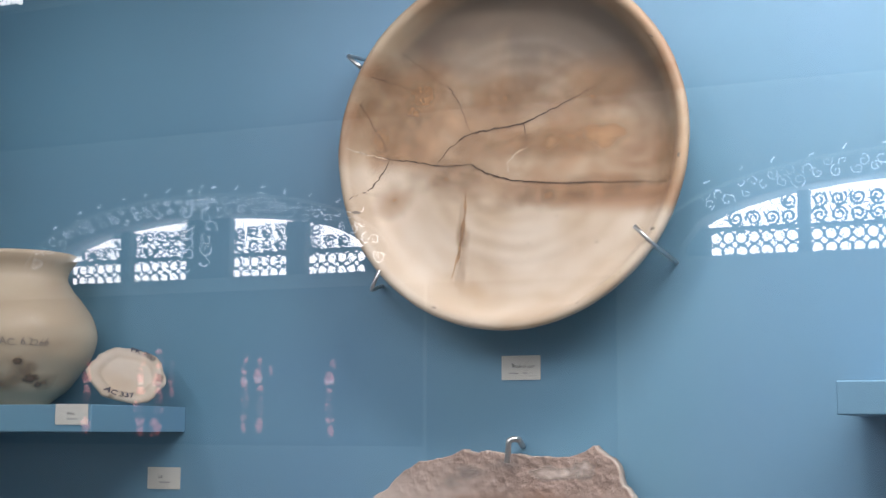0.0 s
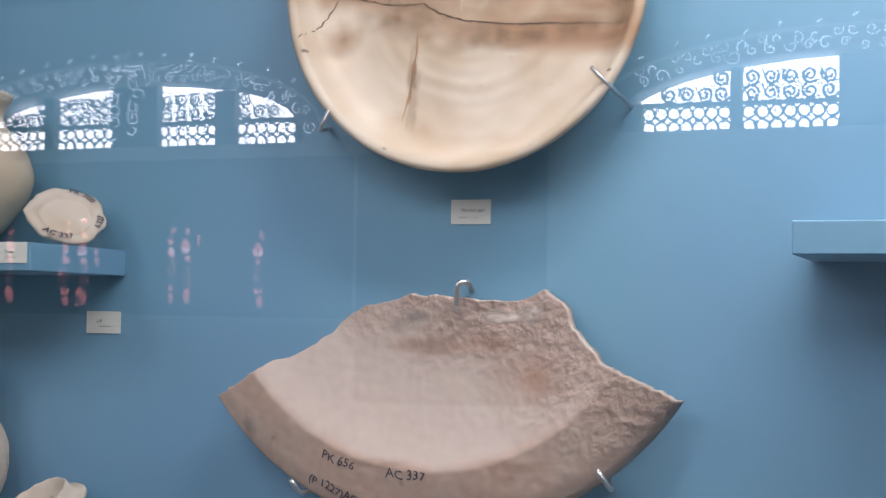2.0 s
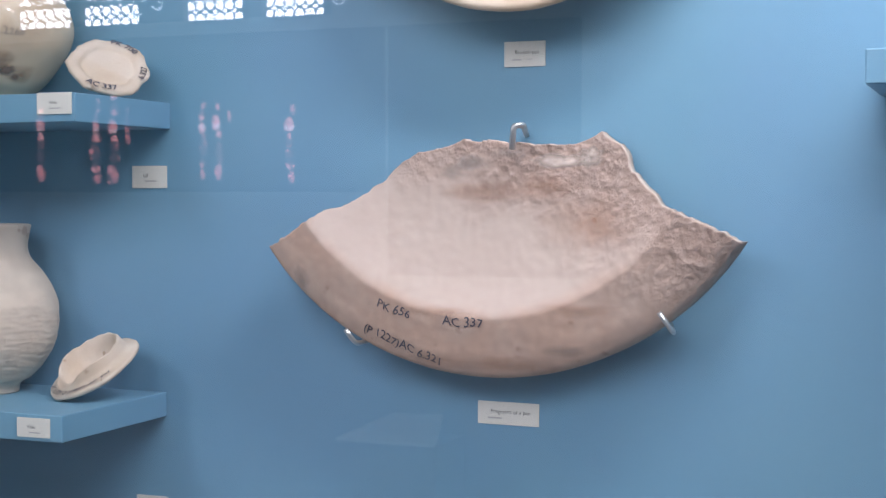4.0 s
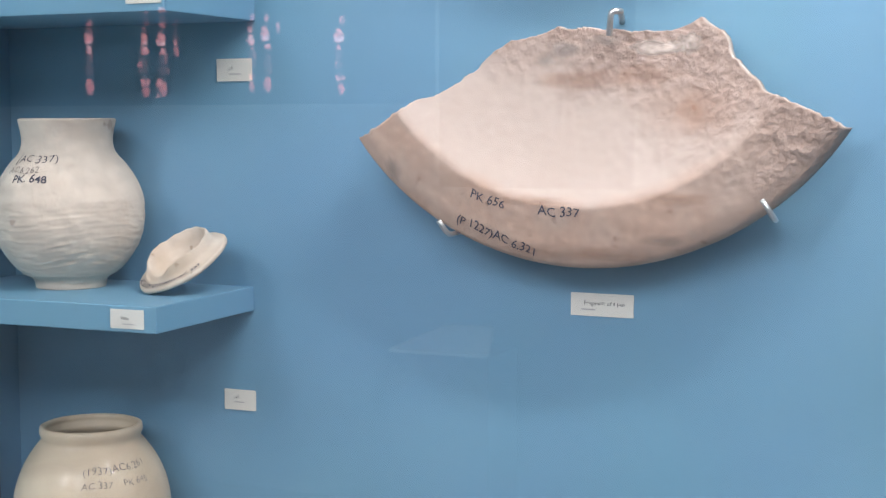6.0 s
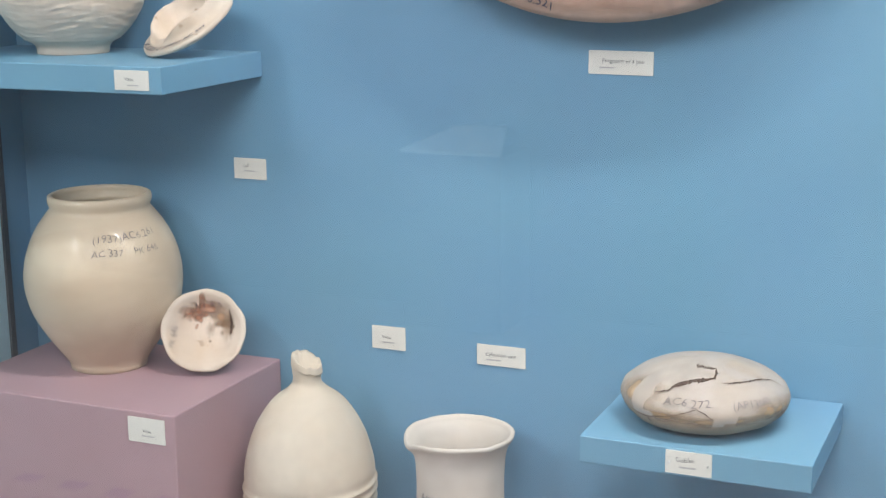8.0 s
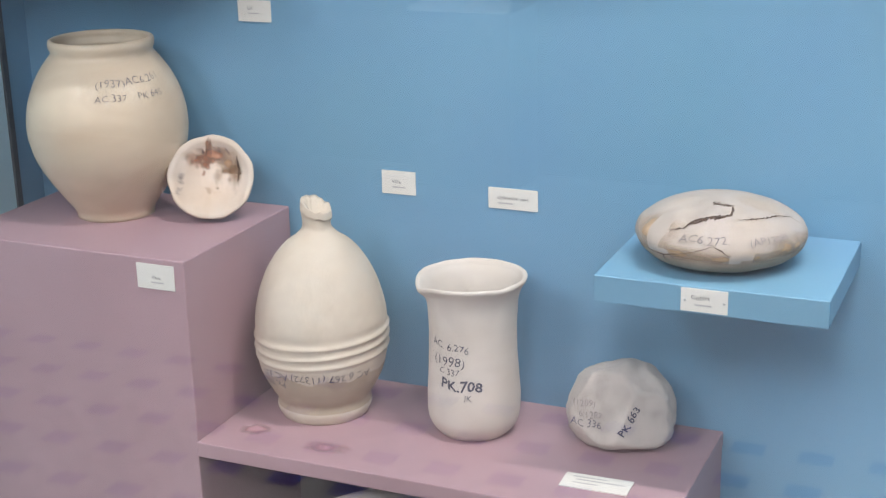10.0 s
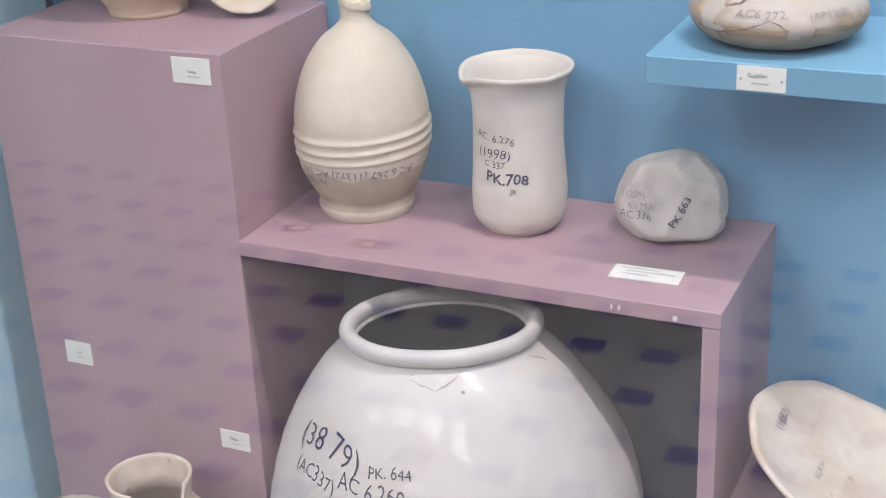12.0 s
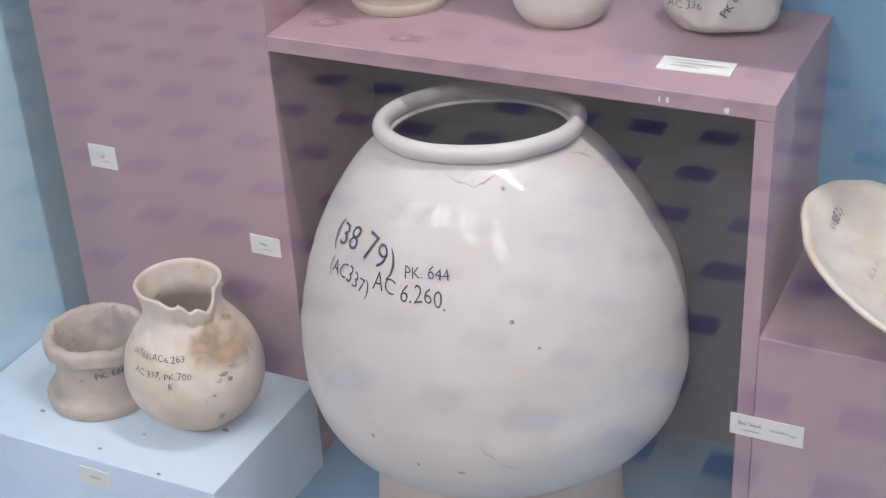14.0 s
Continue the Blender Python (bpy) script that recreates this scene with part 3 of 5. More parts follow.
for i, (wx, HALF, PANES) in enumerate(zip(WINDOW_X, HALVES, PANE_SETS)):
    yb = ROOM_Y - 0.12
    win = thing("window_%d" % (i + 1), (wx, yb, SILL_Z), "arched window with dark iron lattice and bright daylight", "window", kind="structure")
    # frame: bottom rail, transom, thick middle post and uprights
    part("window_sill", box(wx - HALF, wx + HALF, yb - 0.04, yb + 0.12, SILL_Z - 0.035, SILL_Z + 0.004, 0.004), PLASTER, win)
    part("transom", box(wx - HALF, wx + HALF, yb - 0.02, yb + 0.02, SILL_Z + 0.115, SILL_Z + 0.13), IRON, win)
    posts = [(-HALF, PANES[0][0]), (PANES[0][1], PANES[1][0]), (PANES[1][1], PANES[2][0]), (PANES[2][1], PANES[3][0]), (PANES[3][1], HALF)]
    for a, b in posts:
        u = max(abs(a), abs(b)) / HALF
        part("post", box(wx + a, wx + b, yb - 0.025, yb + 0.025, SILL_Z, SILL_Z + arch_top(min(0.99, (abs(a) + abs(b)) / 2 / HALF)) - 0.005), IRON, win)
    for a, b in PANES:
        lat = bmesh.new()
        w = b - a
        cols = max(3, round(w / 0.055))
        s = w / cols
        for r_ in range(2):
            for c_ in range(cols):
                cx, cz = wx + a + s * (c_ + 0.5), SILL_Z + 0.03 + 0.056 * r_
                merge(lat, ring(cx, cz, 0.0255, yb, 0.0046, 14, 0.003))
        top = arch_top(min(0.98, max(abs(a), abs(b)) / HALF))
        rr = random.Random(i * 10 + round(a * 100))
        nc = max(3, round(w / 0.07))
        for r_ in range(4):
            for c_ in range(nc):
                cx, cz = wx + a + w / nc * (c_ + 0.5), SILL_Z + 0.163 + 0.064 * r_
                if cz < SILL_Z + arch_top(min(0.98, abs(cx - wx) / HALF)) - 0.02:
                    merge(lat, scroll(cx, cz, 0.033, yb, 1.6, 1 if (c_ + r_) % 2 else -1, rr.random() * 6.28, 0.0058))
                    merge(lat, tube([(cx - 0.035, yb, cz + 0.032), (cx - 0.008, yb, cz - 0.034), (cx + 0.035, yb, cz - 0.022)], 0.0036, 4))
        part("lattice", lat, IRON, win, "dark wrought iron lattice of rings and scrolls")
    # white scrollwork that follows the arch inside the room, and curls up the middle post
    rs = random.Random(70 + i)
    for k in range(60):
        u = -1.04 + 2.08 * (k + 0.5) / 60 + rs.uniform(-0.01, 0.01)
        if i == 1 and u < -0.88:
            continue
        x, z = wx + HALF * 1.02 * u, SILL_Z + arch_top(max(-1, min(1, u))) + (0.022 if k % 2 else 0.062) + rs.uniform(-0.012, 0.012)
        part("scrollwork", scroll(x, z, rs.uniform(0.018, 0.034), ROOM_Y + 0.012, rs.uniform(0.7, 1.4), 1 if k % 2 else -1, rs.uniform(0, 6.28), 0.0024), TRACERYGLOW, win)
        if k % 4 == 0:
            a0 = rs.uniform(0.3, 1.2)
            part("leaf", tube([(x + q * 0.024 * math.cos(a0), ROOM_Y + 0.012, z + 0.05 + q * 0.024 * math.sin(a0)) for q in (0, 0.5, 1)], 0.0036, 5), TRACERYGLOW, win)
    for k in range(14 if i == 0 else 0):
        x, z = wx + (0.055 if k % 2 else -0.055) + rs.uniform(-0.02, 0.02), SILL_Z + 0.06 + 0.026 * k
        part("scrollwork", scroll(x, z, rs.uniform(0.03, 0.05), ROOM_Y + 0.012, rs.uniform(0.6, 1.2), 1 if k % 2 else -1, rs.uniform(0, 6.28), 0.0026), TRACERYGLOW, win)
    arc = [(wx + HALF * 1.1 * math.sin(a), ROOM_Y + 0.014, SILL_Z + 0.06 + (RISE + 0.03) * math.cos(a)) for a in np.linspace(-1.5, 1.5, 40)]
    part("arch_moulding", tube(arc, 0.008, 6), WHITEIRON, win)

# narrow leaded panes on the wall below the arches; emission stands in for daylight
GLOW = bpy.data.materials.new("glowing_red_glass")
GLOW.use_nodes = True
gb = GLOW.node_tree.nodes["Principled BSDF"]
gn = GLOW.node_tree.nodes.new("ShaderNodeTexNoise")
gn.inputs["Scale"].default_value = 14
gt = GLOW.node_tree.nodes.new("ShaderNodeTexCoord")
GLOW.node_tree.links.new(gt.outputs["Object"], gn.inputs["Vector"])
gr = GLOW.node_tree.nodes.new("ShaderNodeValToRGB")
gr.color_ramp.elements[0].position, gr.color_ramp.elements[0].color = 0.42, (0.10, 0.05, 0.05, 1)
gr.color_ramp.elements[1].position, gr.color_ramp.elements[1].color = 0.66, (1.0, 0.72, 0.70, 1)
mid_ = gr.color_ramp.elements.new(0.52)
mid_.color = (0.75, 0.22, 0.20, 1)
GLOW.node_tree.links.new(gn.outputs["Fac"], gr.inputs["Fac"])
GLOW.node_tree.links.new(gr.outputs["Color"], gb.inputs["Emission Color"])
GLOW.node_tree.links.new(gr.outputs["Color"], gb.inputs["Base Color"])
gb.inputs["Emission Strength"].default_value = 4.5
structure("wall_panel", box(-4.4, -1.92, ROOM_Y, ROOM_Y + 0.010, 1.755, 2.46), DARKWOOD, "dark timber panel below the arched windows", category="panel")
structure("wall_panel", box(-1.90, -1.05, ROOM_Y, ROOM_Y + 0.010, 1.40, 2.46), DARKWOOD, "dark timber panel below the arched windows", category="panel")
structure("wall_frieze", box(RX0, RX1, ROOM_Y, ROOM_Y + 0.012, 3.22, UPPER_Z - 0.01), DARKWOOD, "dark band on the wall above the arched windows", category="panel")
def lancet(x, z0, z1, w, seed):
    """A column of small glass pieces, pointed at the top and of uneven width, a little apart."""
    rr = random.Random(seed)
    bm = bmesh.new()
    z = z0
    while z < z1 - 0.02:
        h = min(rr.uniform(0.04, 0.10), z1 - z)
        k = rr.uniform(0.45, 1.0) * (0.55 if z > z1 - 0.09 else 1.0)
        c = x + rr.uniform(-0.2, 0.2) * w
        pts = [(c - k * w * 0.3, z), (c + k * w * 0.35, z + 0.004), (c + k * w * 0.5, z + h * 0.45), (c + k * w * 0.12, z + h * 0.97), (c - k * w * 0.2, z + h * 0.93), (c - k * w * 0.5, z + h * 0.5)]
        f = [bm.verts.new((px, ROOM_Y + 0.022, pz)) for px, pz in pts]
        g = [bm.verts.new((px, ROOM_Y + 0.012, pz)) for px, pz in pts]
        bm.faces.new(f)
        for i in range(6):
            bm.faces.new((f[i], g[i], g[(i + 1) % 6], f[(i + 1) % 6]))
        z += h + 0.004
    return bm
for k, (x, z0, z1, w) in enumerate(((-3.685, 1.80, 2.165, 0.055), (-3.375, 1.79, 2.19, 0.060), (-3.277, 1.79, 2.20, 0.065), (-3.20, 1.97, 2.17, 0.03), (-2.807, 1.805, 2.166, 0.045), (-2.731, 1.805, 2.166, 0.045), (-2.67, 2.06, 2.12, 0.022), (-2.363, 1.79, 2.14, 0.055))):
    win = thing("window_%d" % (k + 8), (x, ROOM_Y, z0), "narrow leaded pane of red stained glass", "window", kind="structure")
    part("pane", lancet(x, z0, z1, w, k), GLOW, win)
    for sx in (-1, 1):
        part("lead_bar", box(x + sx * (w * 0.5 + 0.006) - 0.004, x + sx * (w * 0.5 + 0.006) + 0.004, ROOM_Y + 0.0105, ROOM_Y + 0.02, z0 - 0.01, z1 + 0.01), IRON, win)

# low box with sloping pale lid against far wall, added for its reflection
desk = thing("desk_case", (-1.88, ROOM_Y + 0.18, 0), "low box with a sloping pale lid, added for its pale reflection", "case")
part("cabinet", box(-1.99, -1.55, ROOM_Y + 0.002, ROOM_Y + 0.34, 0.0, 0.7318, 0.004), PLASTER, desk)
lid_bm = box(-1.99, -1.55, ROOM_Y + 0.002, ROOM_Y + 0.34, 0.732, 0.745)
for v in lid_bm.verts:
    if v.co.y < ROOM_Y + 0.1:
        v.co.z += 0.065
        v.co.x = -1.76 + (v.co.x + 1.76) * 0.5
part("lid", lid_bm, OPAL, desk, "sloping pale lid")

# small blue tiles let into the floor
TX, TY = 0.167, 0.187
tile_bm = box(-0.041, 0.041, -0.031, 0.031, -0.004, 0.0015, 0.001, 1)
tile_me = mesh_of("tile", tile_bm, BLUETILE)
rest = bmesh.new()
for r_ in range(-2, 19):
    for c_ in range(-22, 20):
        x, y = -1.49 + TX * c_, 2 * GLASS_Y - 1.10 - TY * (r_ - 3)
        if y > GLASS_Y - 0.25 or y < -3.0:
            continue
        if -2.4 < x < 0.95 and -3.3 < y < -1.2:
            t_ = new("tile", tile_me)
            t_.parent, t_.location = floor, (x, y, 0.0)
        else:
            merge(rest, box(x - 0.041, x + 0.041, y - 0.031, y + 0.031, -0.004, 0.0015))
ob = part("tile_inlay", rest, BLUETILE, floor)
tagged(ob, kind="stuff")

# plain tall windows above; the last three are unseen additions that light the showcase
for i, wx in enumerate(UPPER_X):
    win = thing("window_%d" % (i + 4), (wx, ROOM_Y - 0.08, UPPER_Z), "tall upper window full of white daylight", "window", kind="structure")
    for dx in (-0.72, 0.0, 0.735):
        part("mullion", box(wx + dx - 0.03, wx + dx + 0.03, ROOM_Y - 0.09, ROOM_Y - 0.05, UPPER_Z, UPPER_Z + UPPER_H), WHITEIRON, win)
    part("window_sill", box(wx - 0.75, wx + 0.75, ROOM_Y - 0.1, ROOM_Y + 0.04, UPPER_Z, UPPER_Z + 0.03), PLASTER, win)

# ---------------------------------------------------------------- the showcase
structure("showcase_back", box(LEFT - 0.03, RIGHT + 0.03, 0.0, 0.02, 0.1, CASE_TOP), BLUE, "blue painted back panel of the showcase", category="panel")
# glass side as an opaque panel, the lit view beyond put into its colour
structure("showcase_side", box(LEFT - 0.03, LEFT, GLASS_Y - 0.02, -0.062, 0.1, CASE_TOP), PALECYAN, "pale cyan panel standing in for a glass side of the showcase", category="panel")
structure("showcase_side", box(LEFT - 0.03, LEFT, -0.062, 0.0, 0.1, CASE_TOP), BLUE, "blue painted side panel of the showcase", category="panel")
structure("showcase_side", box(RIGHT, RIGHT + 0.03, GLASS_Y - 0.02, 0.0, 0.1, CASE_TOP), BLUE, "blue painted side panel of the showcase", category="panel")
structure("showcase_floor", box(LEFT - 0.03, RIGHT + 0.03, GLASS_Y - 0.02, 0.02, 0.1, CASE_FLOOR), BLUE, "blue painted floor of the showcase", category="panel")
structure("showcase_top", box(LEFT - 0.03, RIGHT + 0.03, GLASS_Y - 0.02, 0.02, CASE_TOP, CASE_TOP + 0.03), BLUE, "blue painted top of the showcase", category="panel")
structure("plinth", box(LEFT - 0.06, RIGHT + 0.06, GLASS_Y - 0.03, 0.1, 0.0, 0.1), PURPLE, "dark base under the showcase", category="plinth")
structure("trim", box(LEFT, LEFT + 0.004, -0.062, -0.052, 0.2, CASE_TOP), IRON, "thin dark joint strip on the showcase side", category="trim")
pane = structure("glass_pane", box(LEFT - 0.03, RIGHT + 0.03, GLASS_Y - 0.003, GLASS_Y + 0.003, 0.1, CASE_TOP), GLASS, "clear glass front of the showcase with reflections", category="glass")
pane.visible_shadow = False

def shelf(x0, x1, depth, z0, z1, label):
    return solid("wall_shelf", box(x0, x1, -depth, -0.0005, z0, z1, 0.0015, 2), BLUE, ((x0 + x1) / 2, 0, z0), label, "shelf", "wall shelves")

A_TOP, B_TOP, C_TOP, D_TOP, E_TOP, F_TOP, G_TOP = 1.856, 1.468, 1.051, 0.817, 1.079, 0.539, 0.325
shelf(LEFT + 0.001, -0.468, 0.212, 1.821, A_TOP, "blue painted shelf with a tan pot and a clay lid")
shelf(LEFT + 0.001, -0.476, 0.232, 1.435, B_TOP, "blue painted shelf with a weathered pot and a lid")
shelf(0.033, 0.284, 0.217, 1.048, E_TOP, "blue painted shelf carrying a cracked mended goblet")
shelf(0.444, 0.98, 0.187, 1.842, 1.877, "blue painted shelf with a chamfered underside, empty")

FRONT = -0.259
solid("display_block", box(-0.815, -0.464, FRONT, -0.001, CASE_FLOOR, C_TOP, 0.002, 2), PURPLE, (-0.64, -0.13, CASE_FLOOR), "tall mauve painted display block under a vase", "block", "mauve display blocks")
bench = thing("display_bench", (-0.165, -0.13, CASE_FLOOR), "mauve painted bench bridging over the storage jar", "bench", "mauve display blocks")
part("top_board", box(-0.4635, 0.135, FRONT - 0.003, -0.001, 0.797, D_TOP, 0.0015, 2), PURPLE, bench)
part("side_board", box(0.114, 0.134, FRONT - 0.002, -0.001, CASE_FLOOR, 0.7965, 0.0012, 2), PURPLE, bench)
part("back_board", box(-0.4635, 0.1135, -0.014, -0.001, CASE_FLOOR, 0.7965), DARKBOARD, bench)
solid("display_block", box(0.1345, 0.52, FRONT - 0.006, -0.001, CASE_FLOOR, F_TOP, 0.002, 2), PURPLE, (0.33, -0.13, CASE_FLOOR), "low mauve painted display block under a dish", "block", "mauve display blocks")
solid("display_block", box(LEFT + 0.002, -0.452, -0.506, FRONT - 0.001, CASE_FLOOR, G_TOP, 0.002, 2), PALE, (-0.66, -0.38, CASE_FLOOR), "low pale blue display block with two small pots", "block", "pale display block")
# flecks of bare wood on the bench edge
for x, z, w in ((0.082, 0.803, 0.005), (0.02, 0.806, 0.003), (0.012, 0.806, 0.002)):
    part("paint_chip", box(x, x + w, FRONT - 0.0036, FRONT - 0.003, z - 0.003, z + 0.003), CARD, bench)

# fixture for the inferred strip, out of view
light = thing("showcase_light", (0.66, -0.50, 2.78), "slim white light strip under the showcase top", "lamp")
part("housing", box(0.17, 1.15, -0.55, -0.45, 2.782, 2.799, 0.003), WHITEIRON, light)
part("end_cap", box(0.15, 0.169, -0.55, -0.45, 2.776, 2.799, 0.002), IRON, light)
part("end_cap", box(1.151, 1.17, -0.55, -0.45, 2.776, 2.799, 0.002), IRON, light)

# ---------------------------------------------------------------- pots on the shelves
STANDCLAY = material("grey_brown_clay", (0.42, 0.35, 0.29), 0.85, 0.6, 55, 0.14, (0.33, 0.26, 0.21), 14, 0.6, speck=((0.2, 0.15, 0.12), 60, 0.68), blotch=((0.50, 0.41, 0.33), 22, 0.6, 2.0))

FRAGMENT_TAN = material("pinkish_tan_clay", (0.52, 0.39, 0.32), 0.8, 0.2, 60, 0.08, (0.45, 0.34, 0.28), 7, 0.5)

def pot(name, outer, at, mat, label, category, wall=0.007, wobble=0.012, seed=0, chip=None, part_name="body", seg=96, rows=56, group="clay vessels"):
    ob = thing(name, at, label, category, group)
    part(part_name, revolve(vessel_profile(outer, wall, rows), at, seg=seg, wobble=wobble, seed=seed, chip=chip), mat, ob, smooth=True)
    return ob

A1 = (-0.687, -0.105, A_TOP)
A1_OUT = [(0, 0.05), (0.006, 0.056), (0.02, 0.074), (0.045, 0.094), (0.07, 0.109), (0.096, 0.115), (0.122, 0.109), (0.146, 0.093), (0.165, 0.078), (0.178, 0.072), (0.19, 0.075), (0.202, 0.083), (0.209, 0.085)]
pot_a = pot("round_pot", A1_OUT, A1, TAN, "tan clay pot with flared rim and burnt patches", "pot", seed=1)

B1 = (-0.709, -0.088, B_TOP)
B1_OUT = [(0, 0.046), (0.010, 0.048), (0.021, 0.065), (0.042, 0.083), (0.071, 0.0975), (0.104, 0.102), (0.140, 0.092), (0.163, 0.078), (0.184, 0.062), (0.197, 0.0595), (0.209, 0.061), (0.2245, 0.0645)]
pot_b = pot("weathered_pot", B1_OUT, B1, ROUGHCLAY, "pale weathered clay pot with flaking lower body", "pot", wobble=0.012, seed=2, seg=180, rows=150)

for v in pot_b.children[0].data.vertices:
    if 0.02 < v.co.z < 0.118 and v.co.xy.length > 0.05:
        k = min(1.0, (0.118 - v.co.z) / 0.012)
        a = math.atan2(v.co.y, v.co.x)
        wave = v.co.z * 230 + 1.2 * math.sin(a * 3) + 0.7 * noise.noise(v.co * 40)
        d = 0.0010 * noise.noise(Vector((v.co.x * 22, v.co.y * 22, wave))) + 0.0007 * noise.noise(Vector((v.co.x * 50, v.co.y * 50, wave * 2)))
        v.co.xy *= 1 + k * (d - 0.0012) / v.co.xy.length

C1 = (-0.6695, -0.105, C_TOP)
C1_OUT = [(0, 0.051), (0.008, 0.052), (0.014, 0.0555), (0.03, 0.067), (0.056, 0.084), (0.088, 0.0985), (0.125, 0.1042), (0.162, 0.098), (0.192, 0.084), (0.21, 0.071), (0.218, 0.065), (0.226, 0.068), (0.234, 0.067)]
pot_c = pot("tan_vase", C1_OUT, C1, TAN, "glossy tan clay vase with inked numbers", "vase", seed=3)

D1 = (-0.362, -0.112, D_TOP)
D1_OUT = [(0, 0.056), (0.008, 0.060), (0.014, 0.061), (0.022, 0.059), (0.035, 0.066), (0.06, 0.078), (0.078, 0.0825), (0.084, 0.0835), (0.087, 0.086), (0.091, 0.084), (0.097, 0.0845), (0.100, 0.087), (0.104, 0.0845), (0.110, 0.085), (0.113, 0.087), (0.117, 0.0845),
          (0.13, 0.084), (0.165, 0.077), (0.2, 0.062), (0.226, 0.042), (0.238, 0.026), (0.246, 0.019), (0.262, 0.0185), (0.272, 0.020), (0.282, 0.019)]
def chip_bottle(a, z, r):
    z += 0.005 * math.cos(a - radians(27)) * max(0.0, 1 - abs(z - 0.1) / 0.05) ** 0.7
    return z - min(1.0, max(0.0, (z - 0.262) / 0.01)) * (0.006 + 0.008 * math.cos(a - radians(-10)) + 0.003 * noise.noise(Vector((math.cos(a) * 3, math.sin(a) * 3, 5))))
def bottle():
    ob = thing("ridged_bottle", D1, "buff clay bottle with ridged waist and broken neck", "bottle", "clay vessels")
    prof = spline(D1_OUT, 150)
    prof = [(0, 0.03)] + prof + [(0.279, 0.013), (0.25, 0.011)]
    body = part("body", revolve(prof, D1, seg=96, wobble=0.008, seed=4, chip=chip_bottle), BUFF, ob, smooth=True)
    body.data.materials.append(BUFFDARK)
    for f in body.data.polygons:
        c = f.center
        if 0.016 < c.z < 0.068 + 0.008 * noise.noise(Vector((c.x * 30, c.y * 30, 0))):
            f.material_index = 1
    return ob
pot_d = bottle()

D2 = (-0.1575, -0.100, D_TOP)
D2_OUT = [(0, 0.042), (0.008, 0.050), (0.02, 0.056), (0.04, 0.058), (0.08, 0.056), (0.115, 0.0545), (0.15, 0.0545), (0.178, 0.057), (0.192, 0.062), (0.198, 0.0665), (0.2015, 0.0675)]
def chip_cyl(a, z, r):
    return z - min(1.0, max(0.0, (z - 0.175) / 0.02)) * (0.010 * max(0.0, math.cos(a - radians(215))) ** 10 + 0.0016 * noise.noise(Vector((math.cos(a) * 3, math.sin(a) * 3, 2))))
pot_e = pot("cylindrical_vase", D2_OUT, D2, VASECLAY, "whitish clay cylindrical vase with flared lip", "vase", wall=0.006, wobble=0.014, seed=5, chip=chip_cyl)

for v in pot_e.children[0].data.vertices:
    a = math.atan2(v.co.y, v.co.x) - radians(205)
    if v.co.z > 0.165 and math.cos(a) > 0.6:
        k = (math.cos(a) - 0.6) / 0.4 * min(1.0, (v.co.z - 0.165) / 0.03)
        v.co.xy *= 1 + 0.028 * k

JAR = (-0.180, -0.272, CASE_FLOOR)
JAR_OUT = [(0.148, 0.06), (0.152, 0.10), (0.166, 0.148), (0.190, 0.188), (0.217, 0.2135), (0.262, 0.2285), (0.315, 0.2285), (0.378, 0.220), (0.438, 0.199), (0.488, 0.169), (0.520, 0.144), (0.538, 0.124), (0.546, 0.114)]
def jar():
    ob = thing("storage_jar", JAR, "huge whitish slipped clay storage jar with inked numbers", "jar", "clay vessels")
    body = part("body", revolve(vessel_profile(JAR_OUT, 0.012, 80), JAR, seg=128, wobble=0.008, seed=6), WHITECLAY, ob, smooth=True)
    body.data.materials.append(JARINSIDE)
    # inner wall faces take the darkened colour
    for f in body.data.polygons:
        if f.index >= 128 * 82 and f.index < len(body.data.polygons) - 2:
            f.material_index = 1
    lip = [(0.558 + 0.0108 * math.sin(a), 0.1125 + 0.0098 * math.cos(a)) for a in np.linspace(-math.pi, math.pi, 24, endpoint=False)]
    part("rolled_lip", revolve(lip, JAR, seg=128, wobble=0.012, seed=7, hoop=True), WHITECLAY, ob, "thick rolled rim", smooth=True)
    return ob
pot_j = jar()
for v in pot_j.children[0].data.vertices:
    r = v.co.xy.length
    if r > 0.12 and v.co.z < 0.50:
        v.co.xy *= 1 + (0.00022 * math.sin(v.co.z * 190 + 0.8 * math.sin(2 * math.atan2(v.co.y, v.co.x))) + 0.0006 * noise.noise(Vector((v.co.x * 6, v.co.y * 6, v.co.z * 40)))) / r
stand_j = thing("jar_stand", JAR, "pinkish tan clay ring stand under the storage jar", "stand", "clay vessels")
part("body", revolve([(0, 0.160), (0.01, 0.164), (0.03, 0.158), (0.09, 0.153), (0.14, 0.158), (0.164, 0.168), (0.172, 0.167), (0.174, 0.160), (0.168, 0.150), (0.14, 0.142), (0.0, 0.146)], JAR, seg=96, wobble=0.01, seed=16, hoop=True), FRAGMENT_TAN, stand_j, smooth=True)

G1 = (-0.707, -0.376, G_TOP)
G1_OUT = [(0, 0.070), (0.002, 0.0738), (0.006, 0.0748), (0.015, 0.0745), (0.0172, 0.0735), (0.0185, 0.0685), (0.022, 0.0645), (0.030, 0.0605), (0.046, 0.0575), (0.066, 0.0572), (0.0725, 0.0585), (0.0755, 0.0635), (0.078, 0.0668), (0.083, 0.0676), (0.093, 0.0672), (0.0965, 0.0655), (0.0975, 0.0645)]
